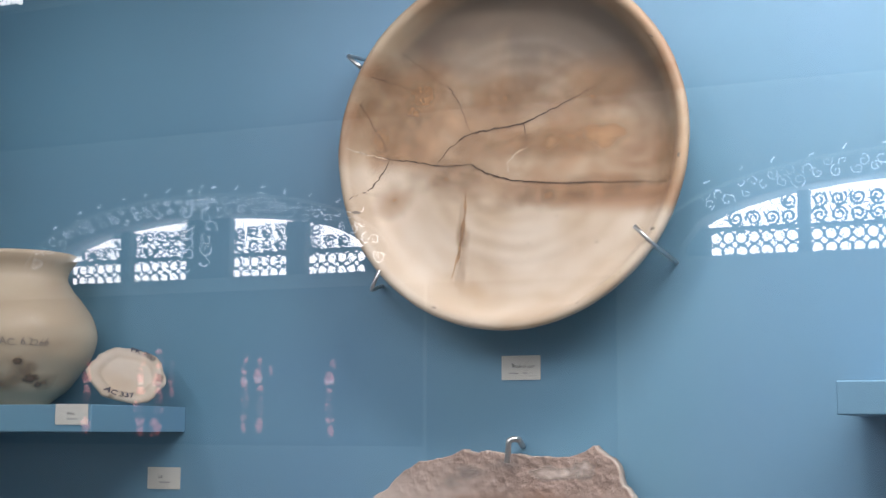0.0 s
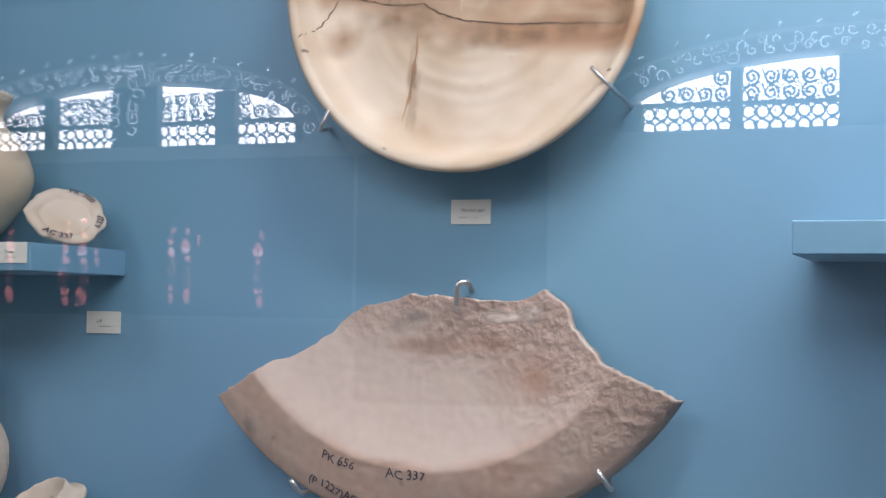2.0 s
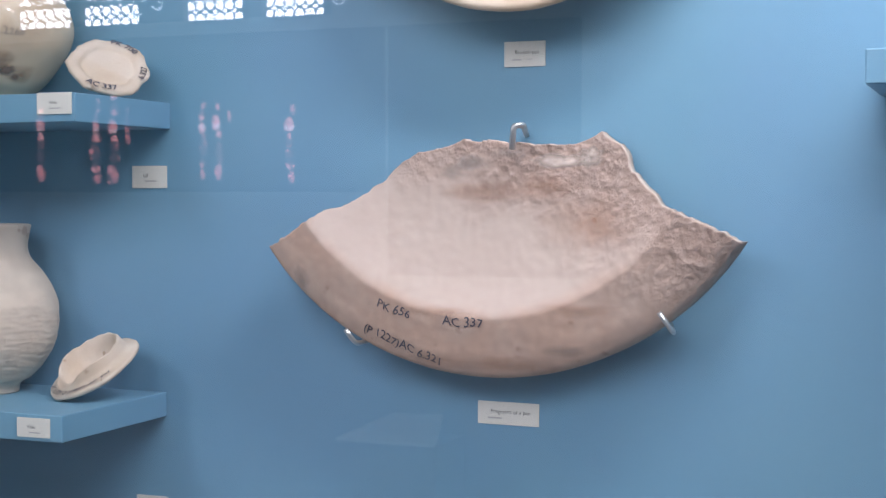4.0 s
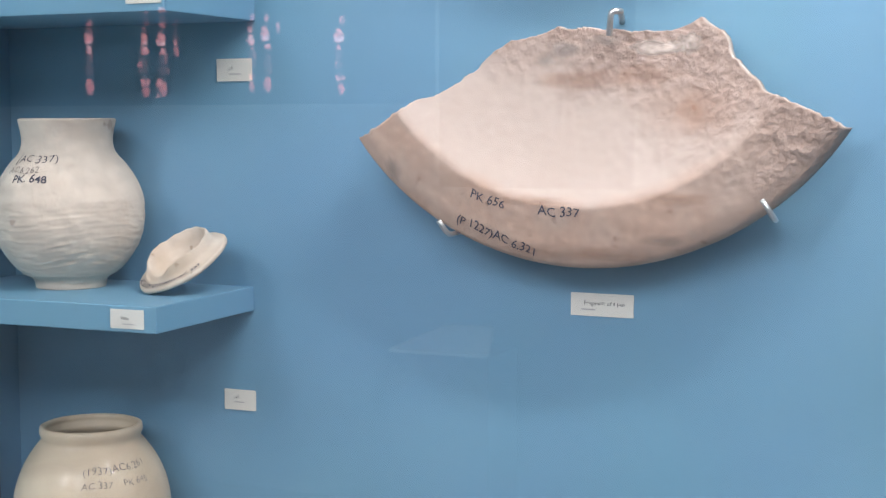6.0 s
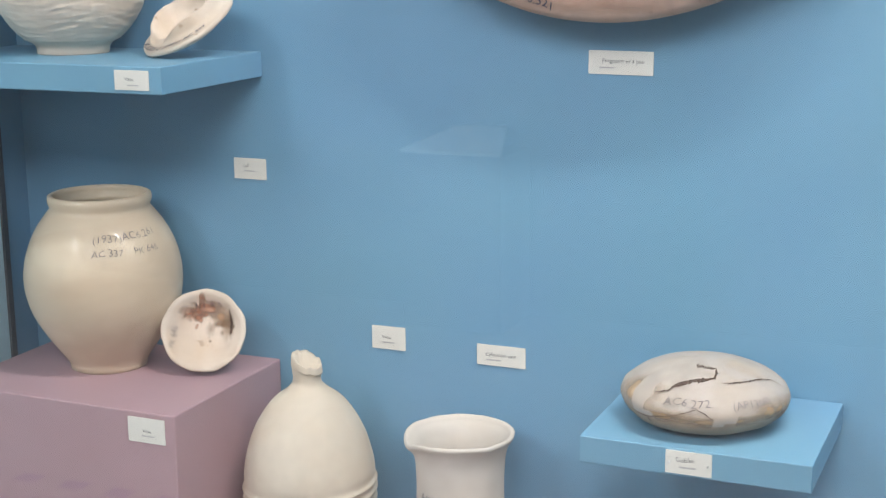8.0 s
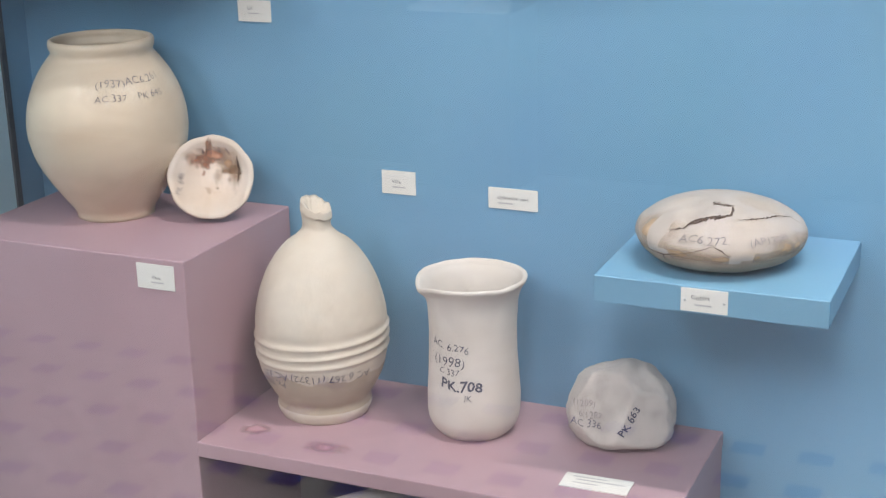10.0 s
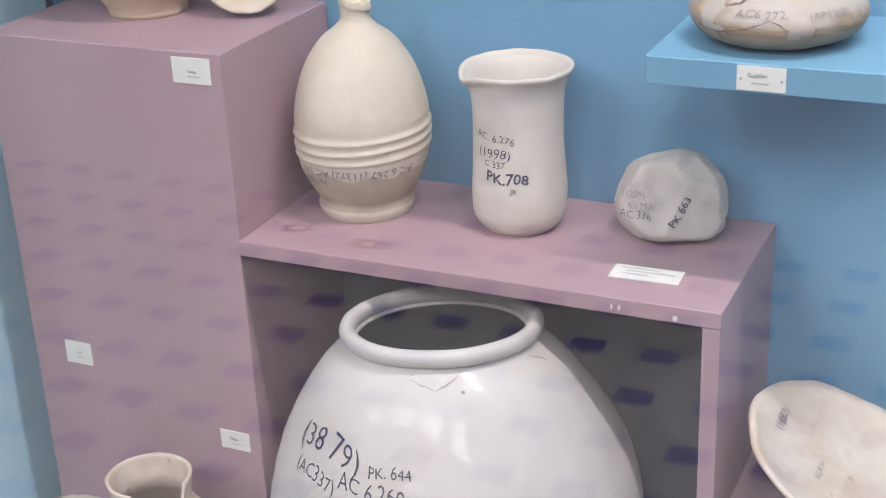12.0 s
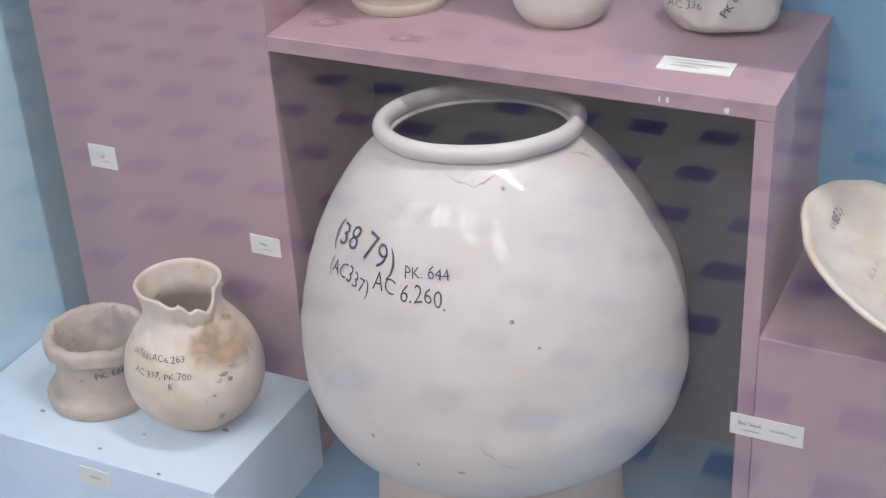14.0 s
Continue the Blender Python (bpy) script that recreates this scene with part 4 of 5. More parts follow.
def chip_ring(a, z, r):
    worn = 0.0022 * noise.noise(Vector((math.cos(a) * 3, math.sin(a) * 3, 4))) + 0.0014 * noise.noise(Vector((math.cos(a) * 11, math.sin(a) * 11, 8)))
    return z + (worn - 0.007 * max(0.0, math.cos(a - radians(-12))) ** 10 if z > 0.075 else 0)
def ring_stand():
    ob = thing("ring_stand", G1, "waisted grey-brown clay ring stand with a chipped rim", "stand", "clay vessels")
    o = spline(G1_OUT, 110)
    inner = [(0.0992, 0.0615), (0.0986, 0.0575), (0.0966, 0.0548), (0.0911, 0.0545), (0.0883, 0.053), (0.081, 0.0505), (0.069, 0.049), (0.0506, 0.048), (0.0276, 0.048), (0, 0.054)]
    bm = revolve(o + inner, G1, seg=110, wobble=0.010, seed=8, chip=chip_ring, hoop=True)
    # ragged inner edge where the rim broke
    for v in bm.verts:
        d = v.co - Vector(G1)
        r = d.xy.length
        if d.z > 0.084 and r < 0.0595:
            v.co.xy -= d.xy.normalized() * 0.0035 * (0.4 + noise.noise(Vector((d.x * 60, d.y * 60, 2))) + 0.6 * noise.noise(Vector((d.x * 150, d.y * 150, 3))))
    part("body", bm, STANDCLAY, ob, smooth=True)
    return ob
pot_g1 = ring_stand()

G2 = (-0.5485, -0.376, G_TOP)
G2_OUT = [(0, 0.035), (0.006, 0.037), (0.013, 0.048), (0.030, 0.068), (0.053, 0.083), (0.085, 0.088), (0.117, 0.081), (0.143, 0.067), (0.162, 0.054), (0.177, 0.049), (0.194, 0.051), (0.210, 0.054)]
def chip_small(a, z, r):
    """A ragged bite out of the rim, deep on one side and shallow on the other."""
    d = ((math.degrees(a) + 62) + 180) % 360 - 180
    if z < 0.160 or abs(d) > 62:
        return z
    deep = float(np.interp(d, [-62, -22, -12, 0, 7, 12, 18, 30, 42, 54, 62], [0, 0, 0.005, 0.010, 0.005, 0.013, 0.019, 0.017, 0.027, 0.020, 0])) + 0.0025 * noise.noise(Vector((a * 22, 0, 0)))
    return z - max(0.0, deep) * min(1.0, (z - 0.160) / 0.03)
pot_g2 = pot("broken_pot", G2_OUT, G2, CREAM, "small cream clay pot with a broken rim", "pot", wall=0.005, wobble=0.016, seed=9, chip=chip_small)

# mended goblet: a squat closed form on the shelf
E1 = (0.146, -0.114, E_TOP)
E1_OUT = [(0, 0.048), (0.0045, 0.066), (0.012, 0.0815), (0.022, 0.0905), (0.0335, 0.0938), (0.0435, 0.0895), (0.0545, 0.0758), (0.0634, 0.0552), (0.0695, 0.0315), (0.0713, 0.0059)]
gob = thing("mended_goblet", E1, "squat mended goblet of grey-brown clay with open cracks", "goblet", "clay vessels")
part("body", revolve(spline(E1_OUT, 40), E1, seg=96, wobble=0.035, seed=10), GOBLET, gob, smooth=True)

GOBLETLOW = material("brown_goblet_clay", (0.33, 0.24, 0.17), 0.65, 0.3, 40, 0.16, (0.22, 0.15, 0.11), 15, 0.7)
gbody = gob.children[0]
gbody.data.materials.append(GOBLETLOW)
for f in gbody.data.polygons:
    c = f.center
    if c.z < 0.027 + 0.014 * noise.noise(Vector((c.x * 25, c.y * 25, 3))):
        f.material_index = 1

# lids and dishes that lean
def dish(name, at, n, prof, mat, label, category, spin=0.0, seed=0, wobble=0.05, chip=None):
    ob = thing(name, at, label, category, "clay lids and dishes")
    part("body", revolve(prof, at, facing(n, spin), seg=80, wobble=wobble, seed=seed, chip=chip), mat, ob, smooth=True)
    return ob

LIDA_N = (0.51, -0.50, 0.69)
lid_a = dish("pot_lid", (-0.510, -0.082, A_TOP + 0.041), LIDA_N, [(-0.008, 0.03), (-0.006, 0.046), (0.0, 0.0525), (0.004, 0.052), (0.0058, 0.047), (0.0055, 0.0385), (0.002, 0.036), (-0.0005, 0.033), (0.001, 0.029), (0.0008, 0.012), (0.0003, 0.002)], CREAM, "cream clay lid leaning on its edge with inked numbers", "lid", seed=11, wobble=0.10)
LIDB_N = (-0.28, -0.47, 0.838)
def chip_cup(a, z, r):
    return z - min(1.0, max(0.0, (z - 0.012) / 0.01)) * (0.019 * max(0.0, math.cos(a - 4.6)) ** 3 + 0.001 * math.sin(5 * a) + 0.002 * noise.noise(Vector((math.cos(a) * 5, math.sin(a) * 5, 1))))
lid_b = dish("pot_lid", (-0.531, -0.085, B_TOP + 0.0365), LIDB_N, [(-0.012, 0.02), (-0.008, 0.045), (0.0, 0.064), (0.004, 0.064), (0.0055, 0.061), (0.007, 0.0525), (0.015, 0.0495), (0.024, 0.0485), (0.0255, 0.0470), (0.024, 0.0450), (0.012, 0.0430), (0.001, 0.038), (-0.003, 0.026), (-0.004, 0.004)], CREAM, "cream clay lid with a broken raised collar, tilted", "lid", seed=12, wobble=0.03, chip=chip_cup)
C2_N = (0.40, -0.78, 0.42)
dish_c = dish("clay_bowl", (-0.530, -0.085, C_TOP + 0.054), C2_N, [(-0.024, 0.02), (-0.02, 0.03), (-0.006, 0.048), (0.008, 0.056), (0.011, 0.054), (0.004, 0.047), (-0.01, 0.034), (-0.015, 0.02), (-0.016, 0.003)], CREAM, "small cream bowl propped on its side with red stains", "bowl", seed=13, wobble=0.04)
F1_N = (0.434, -0.005, 0.895)
DISH_AT = (0.277, -0.190, F_TOP + 0.073)
dish_f = dish("shallow_dish", DISH_AT, F1_N, [(-0.022, 0.0348), (-0.019, 0.0696), (-0.004, 0.1183), (0.003, 0.1369), (0.008, 0.1357), (0.004, 0.1253), (-0.008, 0.0986), (-0.014, 0.058), (-0.016, 0.0046)], CREAM, "shallow cream dish with a chipped wavy rim", "dish", seed=14, wobble=0.05)

def lump(at, size, seed):
    bm = bmesh.new()
    bmesh.ops.create_icosphere(bm, subdivisions=5, radius=1)
    for v in bm.verts:
        d = v.co.normalized()
        r = 1 + 0.12 * noise.noise(d * 1.6 + Vector((seed, 0, 0))) + 0.04 * noise.noise(d * 5 + Vector((0, seed, 0))) + 0.012 * noise.noise(d * 16)
        v.co = d * r
        # flat broken face towards the front, and a rim beside it
        for n, h in ((Vector((-0.15, -0.93, 0.33)).normalized(), 0.72), (Vector((-0.85, -0.3, 0.45)).normalized(), 0.84), (Vector((0.1, -0.2, -1)).normalized(), 0.8), (Vector((0.6, -0.75, 0.1)).normalized(), 0.8)):
            k = v.co.dot(n) - h
            if k > 0:
                v.co -= n * k * 0.92
        v.co = Vector((v.co.x * size[0], v.co.y * size[1], v.co.z * size[2]))
    bmesh.ops.transform(bm, matrix=Matrix.Translation(at), verts=bm.verts)
    return bm
D3 = (0.027, -0.07, D_TOP)
sherd = thing("clay_sherd", D3, "rounded grey clay sherd with inked numbers", "sherd", "clay vessels")
part("body", lump((0.023, -0.072, D_TOP + 0.0455), (0.070, 0.056, 0.057), 3.0), STONEGREY, sherd, smooth=True)

# ---------------------------------------------------------------- the broken pan on the wall
PC = Vector((0.0375, -0.004, 2.1765))
PAN_PROF = [(0.0, 0.05), (0.0, 0.15), (0.006, 0.175), (0.03, 0.205), (0.058, 0.226), (0.066, 0.2305), (0.072, 0.2303), (0.0746, 0.2280), (0.0744, 0.2215), (0.0725, 0.2185), (0.063, 0.2140), (0.046, 0.2050), (0.034, 0.190), (0.027, 0.165), (0.0228, 0.12), (0.0205, 0.06), (0.02, 0.004)]
PAN_TURN = Matrix.Rotation(radians(90), 4, "X")
pan = thing("broken_pan", PC, "large broken clay pan, mended, brown above and pale below", "pan", "pans on the wall")
def turned_rings():
    rows = spline(PAN_PROF, 120)
    return [(z + (0.00022 * math.sin(r * 330) if k > 70 and r < 0.15 else 0), r) for k, (z, r) in enumerate(rows)]
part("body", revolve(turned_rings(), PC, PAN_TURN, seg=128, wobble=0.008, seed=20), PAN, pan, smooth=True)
pz, pr = np.array([(z, r) for z, r in turned_rings()[58:]]).T
def on_pan(x, z, lift=0.0006):
    r = math.hypot(x, z)
    if r > 0.2265:
        x, z, r = x * 0.2265 / r, z * 0.2265 / r, 0.2265
    depth = float(np.interp(r, pr[::-1], pz[::-1]))
    return Vector((PC.x + x, PC.y - depth - lift, PC.z + z))
def crack(points, width, mat, parent, where, seed=0, step=0.004):
    rr = random.Random(seed)
    p = [Vector((*q, 0)) for q in points]
    line = []
    for a, b in zip(p, p[1:]):
        n = max(2, int((b - a).length / step))
        side = Vector((-(b - a).y, (b - a).x, 0)).normalized()
        for k in range(n):
            line.append(a.lerp(b, k / n) + side * rr.uniform(-1, 1) * min(0.0011, step * 0.28))
    line.append(p[-1])
    bm = bmesh.new()
    rows = []
    for k, q in enumerate(line):
        d = (line[min(k + 1, len(line) - 1)] - line[max(0, k - 1)]).normalized()
        s = Vector((-d.y, d.x, 0))
        w = width * (0.35 + 0.9 * rr.random()) * min(1, 0.3 + 3 * min(k, len(line) - 1 - k) / len(line))
        rows.append([bm.verts.new(where(*(q + s * w / 2).xy)), bm.verts.new(where(*(q - s * w / 2).xy))])
    for a, b in zip(rows, rows[1:]):
        bm.faces.new((a[0], a[1], b[1], b[0]))
    return part("crack", bm, mat, parent)
CRACKS = (
    ([(-0.222, 0.010), (-0.178, 0.0), (-0.147, -0.005), (-0.103, -0.014), (-0.066, -0.013), (-0.047, -0.025), (-0.017, -0.036), (0.035, -0.044), (0.092, -0.047), (0.163, -0.052), (0.205, -0.057)], 0.0021, CRACK),
    ([(-0.114, -0.012), (-0.097, 0.009), (-0.071, 0.026), (-0.041, 0.03), (0.005, 0.035), (0.033, 0.045), (0.076, 0.062), (0.129, 0.085)], 0.0021, CRACK),
    ([(-0.212, 0.088), (-0.203, 0.065), (-0.196, 0.043), (-0.183, 0.016), (-0.177, -0.001)], 0.0013, CRACK),
    ([(-0.177, -0.001), (-0.186, -0.02), (-0.197, -0.038), (-0.215, -0.06)], 0.0021, CRACK),
    ([(-0.152, 0.136), (-0.123, 0.109), (-0.092, 0.085), (-0.08, 0.063), (-0.067, 0.03)], 0.0012, CRACK),
    ([(-0.200, 0.104), (-0.178, 0.101), (-0.146, 0.09), (-0.13, 0.085)], 0.0012, CRACK),
    ([(0.005, 0.035), (0.010, 0.018), (0.008, 0.003)], 0.0018, CRACK),
    ([(-0.013, -0.033), (-0.017, -0.015), (-0.003, -0.001), (0.012, 0.004)], 0.0018, PALECRACK),
    ([(-0.222, 0.010), (-0.2, 0.005), (-0.18, 0.0)], 0.0030, PALECRACK),
    ([(0.183, 0.118), (0.198, 0.112), (0.211, 0.104)], 0.0024, CRACK),
    ([(-0.215, -0.055), (-0.222, -0.05)], 0.0013, CRACK),
)
for k, (pts, w, m) in enumerate(CRACKS):
    crack(pts, w, m, pan, on_pan, k)
RUST = material("rust_stain", (0.36, 0.22, 0.12), 0.7, 0.1, 90, 0.25, (0.46, 0.29, 0.15), 14, 0.8)
def soften(mat, reach=1.6, grain=34):
    """Lets a stain thin out towards its edge, unevenly."""
    nt = mat.node_tree
    N, L = nt.nodes, nt.links
    fade, no, mul, tr, mx = N.new("ShaderNodeAttribute"), N.new("ShaderNodeTexNoise"), N.new("ShaderNodeMath"), N.new("ShaderNodeBsdfTransparent"), N.new("ShaderNodeMixShader")
    fade.attribute_name = "fade"
    no.inputs["Scale"].default_value, no.inputs["Detail"].default_value = grain, 8
    tc = N.new("ShaderNodeTexCoord")
    L.new(tc.outputs["Object"], no.inputs["Vector"])
    mr = N.new("ShaderNodeMapRange")
    mr.inputs["From Min"].default_value, mr.inputs["From Max"].default_value, mr.inputs["To Max"].default_value = 0.22, 0.78, reach
    L.new(no.outputs["Fac"], mr.inputs["Value"])
    mul.operation, mul.use_clamp = "MULTIPLY", True
    L.new(mr.outputs["Result"], mul.inputs[0])
    L.new(fade.outputs["Fac"], mul.inputs[1])
    L.new(mul.outputs[0], mx.inputs[0])
    L.new(tr.outputs[0], mx.inputs[1])
    L.new(N["Principled BSDF"].outputs[0], mx.inputs[2])
    L.new(mx.outputs[0], N["Material Output"].inputs["Surface"])
    return mat
def stain(parent, where, mid, half, mat, seed):
    """A thin stain with a ragged outline of its own."""
    bm = bmesh.new()
    fade = bm.verts.layers.float.new("fade")
    c = bm.verts.new(where(*mid))
    c[fade] = 1.0
    inner = None
    for j in range(1, 9):
        row = []
        for k in range(32):
            a = 2 * math.pi * k / 32
            r = (1 + 0.4 * noise.noise(Vector((math.cos(a) * 2, math.sin(a) * 2, seed)))) * j / 8
            v = bm.verts.new(where(mid[0] + half[0] * r * math.cos(a), mid[1] + half[1] * r * math.sin(a)))
            v[fade] = 1 - j / 8
            row.append(v)
        for k in range(32):
            n = (k + 1) % 32
            bm.faces.new((c, row[k], row[n]) if inner is None else (inner[k], row[k], row[n], inner[n]))
        inner = row
    return part("stain", bm, mat, parent)
SOFTRUST = soften(material("soft_rust_stain", (0.34, 0.20, 0.11), 0.7, 0.1, 90, 0.2, (0.42, 0.27, 0.15), 14, 0.8), 1.1)
pan_face = lambda x, z: on_pan(x, z, 0.0005)
ORANGE = soften(material("orange_fired_patch", (0.45, 0.26, 0.135), 0.6, 0.15, 60, 0.12, (0.40, 0.22, 0.11), 18, 0.5), 1.1, 12)
for k, (x, z, w, h) in enumerate(((-0.13, 0.085, 0.06, 0.05), (-0.185, 0.03, 0.03, 0.06), (0.12, 0.085, 0.07, 0.035), (0.10, 0.012, 0.11, 0.035), (-0.04, 0.010, 0.06, 0.025), (-0.17, -0.055, 0.03, 0.03), (0.19, -0.02, 0.02, 0.04))):
    stain(pan, pan_face, (x, z), (w, h), ORANGE, 95 + k)
for k, (x, z, w, h) in enumerate(((-0.155, 0.055, 0.06, 0.07), (-0.02, 0.07, 0.08, 0.035), (0.05, 0.005, 0.07, 0.03), (-0.09, -0.03, 0.07, 0.03), (0.10, 0.06, 0.05, 0.04), (-0.076, -0.12, 0.010, 0.06), (0.06, -0.058, 0.17, 0.024))):
    stain(pan, pan_face, (x, z), (w, h), SOFTRUST, 80 + k)
crack([(-0.072, -0.050), (-0.075, -0.092), (-0.082, -0.134), (-0.088, -0.160)], 0.0050, RUST, pan, lambda x, z: on_pan(x, z, 0.0004), 31, 0.008)

def hook(name, points, radius, parent=None, label="bent steel wire hook holding the pottery to the wall"):
    ob = solid(name, tube(points, radius, 8), STEEL, points[0], label, "hook", "wire hooks", smooth=True)
    return ob
def rounded(points, n=5):
    p = [Vector(q) for q in points]
    out = [p[0]]
    for a, b, c in zip(p, p[1:], p[2:]):
        d = min((a - b).length, (c - b).length) * 0.4
        s, e = b + (a - b).normalized() * d, b + (c - b).normalized() * d
        out += [(1 - u) ** 2 * s + 2 * u * (1 - u) * b + u * u * e for u in np.linspace(0, 1, n)]
    return out + [p[-1]]
hook("wall_hook", rounded([(-0.190, 0.0, 2.322), (-0.186, -0.072, 2.312), (-0.162, -0.078, 2.292)]), 0.0026)
hook("wall_hook", rounded([(-0.166, 0.0, 2.014), (-0.143, -0.080, 2.000), (-0.131, -0.079, 2.026)]), 0.0026)
hook("wall_hook", rounded([(0.232, 0.0, 2.028), (0.226, -0.078, 2.040), (0.203, -0.082, 2.064)]), 0.0026)

# ---------------------------------------------------------------- the pan fragment on the wall
FC, FR = Vector((0.002, 0.0, 1.873)), 0.358
FRAG_R = [0.0, 0.08, 0.15, 0.21, 0.255, 0.272, 0.280, 0.2845, 0.290, 0.315, 0.342, 0.354, 0.358]
FRAG_Y = [0.024, 0.025, 0.030, 0.043, 0.064, 0.0775, 0.0838, 0.0858, 0.0850, 0.0795, 0.071, 0.062, 0.048]
FRAG_ROWS = np.array(spline(list(zip(FRAG_Y, FRAG_R)), 240)).T
def frag_top(u):
    """Inner radius of the broken upper edge, from one side (0) to the other (1)."""
    r = float(np.interp(u, [0, 0.045, 0.16, 0.43, 0.665, 0.83, 0.953, 1], [0.132, 0.117, 0.085, 0.074, 0.082, 0.102, 0.126, 0.147]))
    return r + 0.004 * noise.noise(Vector((u * 30, 3.0, 0))) + 0.002 * noise.noise(Vector((u * 110, 7.0, 0)))
def frag_angle(u, r):
    """Angle from straight down, in degrees, between the two side breaks."""
    wob = 1.0 * noise.noise(Vector((r * 60, 0.5, 0))) + 0.5 * noise.noise(Vector((r * 160, 0.9, 0)))
    lo = float(np.interp(r, [0.132, 0.157, 0.198, 0.233, 0.282, 0.312, 0.358], [-48.5, -49.8, -49.6, -50.9, -52.7, -53.2, -54.6])) + wob
    hi = float(np.interp(r, [0.127, 0.147, 0.166, 0.175, 0.205, 0.23, 0.254, 0.292, 0.327, 0.358], [55.6, 63.6, 62.3, 62.5, 56.4, 54.9, 54.9, 55.9, 56.9, 57.4])) + wob
    return lo + (hi - lo) * u
def frag_pos(a, r, lift=0.0, back=False):
    y = float(np.interp(r, FRAG_ROWS[1], FRAG_ROWS[0]))
    if back:
        y = max(0.004, y - 0.024)
    q = radians(a)
    x, z = r * math.sin(q), -r * math.cos(q)
    rough = 0 if back else 0.0014 * noise.noise(Vector((x * 16, z * 16, 1))) + 0.0005 * noise.noise(Vector((x * 90, z * 90, 2)))
    if not back and z > -0.17 and x > -0.02:
        k = min(1.0, (z + 0.17) / 0.03) * min(1.0, (x + 0.02) / 0.04)
        rough += k * (0.0014 * noise.noise(Vector((x * 50, z * 50, 5))) + 0.0006 * noise.noise(Vector((x * 200, z * 200, 9))) - 0.0008)
    return FC + Vector((x, -(y + rough + lift), z))
def fragment():
    ob = thing("pan_fragment", (0.036, 0, 1.6), "large pinkish clay fragment of a pan with inked numbers", "pan", "pans on the wall")
    bm = bmesh.new()
    NA, NR = 220, 100
    front, rear = [], []
    for i in range(NA + 1):
        u = i / NA
        fr, re = [], []
        for j in range(NR + 1):
            r0 = frag_top(u)
            r = r0 + (FR - r0) * (j / NR)
            a = frag_angle(u, r)
            fr.append(bm.verts.new(frag_pos(a, r)))
            re.append(bm.verts.new(frag_pos(a, r, back=True)))
        front.append(fr)
        rear.append(re)
    for g in (front, rear):
        for i in range(NA):
            for j in range(NR):
                bm.faces.new((g[i][j], g[i + 1][j], g[i + 1][j + 1], g[i][j + 1]))
    loop = [(i, 0) for i in range(NA)] + [(NA, j) for j in range(NR)] + [(i, NR) for i in range(NA, 0, -1)] + [(0, j) for j in range(NR, 0, -1)]
    for (i, j), (k, l) in zip(loop, loop[1:] + loop[:1]):
        f = bm.faces.new((front[i][j], front[k][l], rear[k][l], rear[i][j]))
        f.material_index = 0 if j == NR and l == NR else 1
    body = part("body", bm, FRAGMENT, ob, smooth=True)
    body.data.materials.append(BREAK)
    return ob
frag = fragment()
def on_frag(x, z, lift=0.0012):
    """A point of the fragment's face at a place of the wall."""
    d = Vector((x - FC.x, 0, z - FC.z))
    return lambda u, v: frag_pos(math.degrees(math.atan2(d.x + u, -(d.z + v))), math.hypot(d.x + u, d.z + v), lift)
write_on(frag, "PK 656", 0.011, on_frag(-0.107, 1.596), INK, 0.00022, slant=-18)
write_on(frag, "AC 337", 0.0115, on_frag(-0.018, 1.583), INK, 0.00022, slant=-3)
write_on(frag, "(P 1227)AC 6.321", 0.0105, on_frag(-0.100, 1.553), INK, 0.00022, slant=-22)
frag_face = lambda x, z: on_frag(x, z, 0.0009)(0, 0)
PALEBREAK = soften(material("pale_break_patch", (0.60, 0.50, 0.44), 0.95, 0.8, 60, 0.2, (0.48, 0.36, 0.30), 30, 0.6), 2.6, 40)
GREYPATCH = soften(material("grey_dust_patch", (0.41, 0.35, 0.32), 0.95, 0.5, 60, 0.2, (0.47, 0.39, 0.35), 25, 0.6), 0.9, 22)
REDPATCH = soften(material("red_earth_patch", (0.47, 0.265, 0.18), 0.95, 0.5, 70, 0.25, (0.54, 0.36, 0.27), 30, 0.6), 0.8, 18)
for k, (x, z, w, h, m) in enumerate(((0.084, 1.774, 0.044, 0.010, PALEBREAK), (0.121, 1.777, 0.020, 0.015, PALEBREAK), (-0.030, 1.772, 0.030, 0.014, GREYPATCH), (-0.055, 1.760, 0.018, 0.010, GREYPATCH), (0.02, 1.784, 0.03, 0.010, GREYPATCH),
        (-0.01, 1.735, 0.07, 0.014, REDPATCH), (0.06, 1.742, 0.06, 0.016, REDPATCH), (0.12, 1.70, 0.07, 0.035, REDPATCH), (0.12, 1.60, 0.05, 0.010, REDPATCH), (-0.05, 1.595, 0.05, 0.008, REDPATCH), (0.0, 1.535, 0.10, 0.012, REDPATCH),
        (-0.235, 1.628, 0.014, 0.020, GREYPATCH), (0.10, 1.553, 0.03, 0.008, GREYPATCH))):
    stain(frag, frag_face, (x, z), (w, h), m, 140 + k)
hook("wall_hook", rounded([(0.032, 0.0, 1.806), (0.046, -0.054, 1.815), (0.036, -0.060, 1.814), (0.034, -0.060, 1.786)]), 0.0036)
hook("wall_hook", rounded([(-0.150, 0.0, 1.556), (-0.160, -0.078, 1.552), (-0.168, -0.089, 1.570)]), 0.0032)
hook("wall_hook", rounded([(0.210, 0.0, 1.582), (0.232, -0.080, 1.578), (0.217, -0.089, 1.602)]), 0.0030)

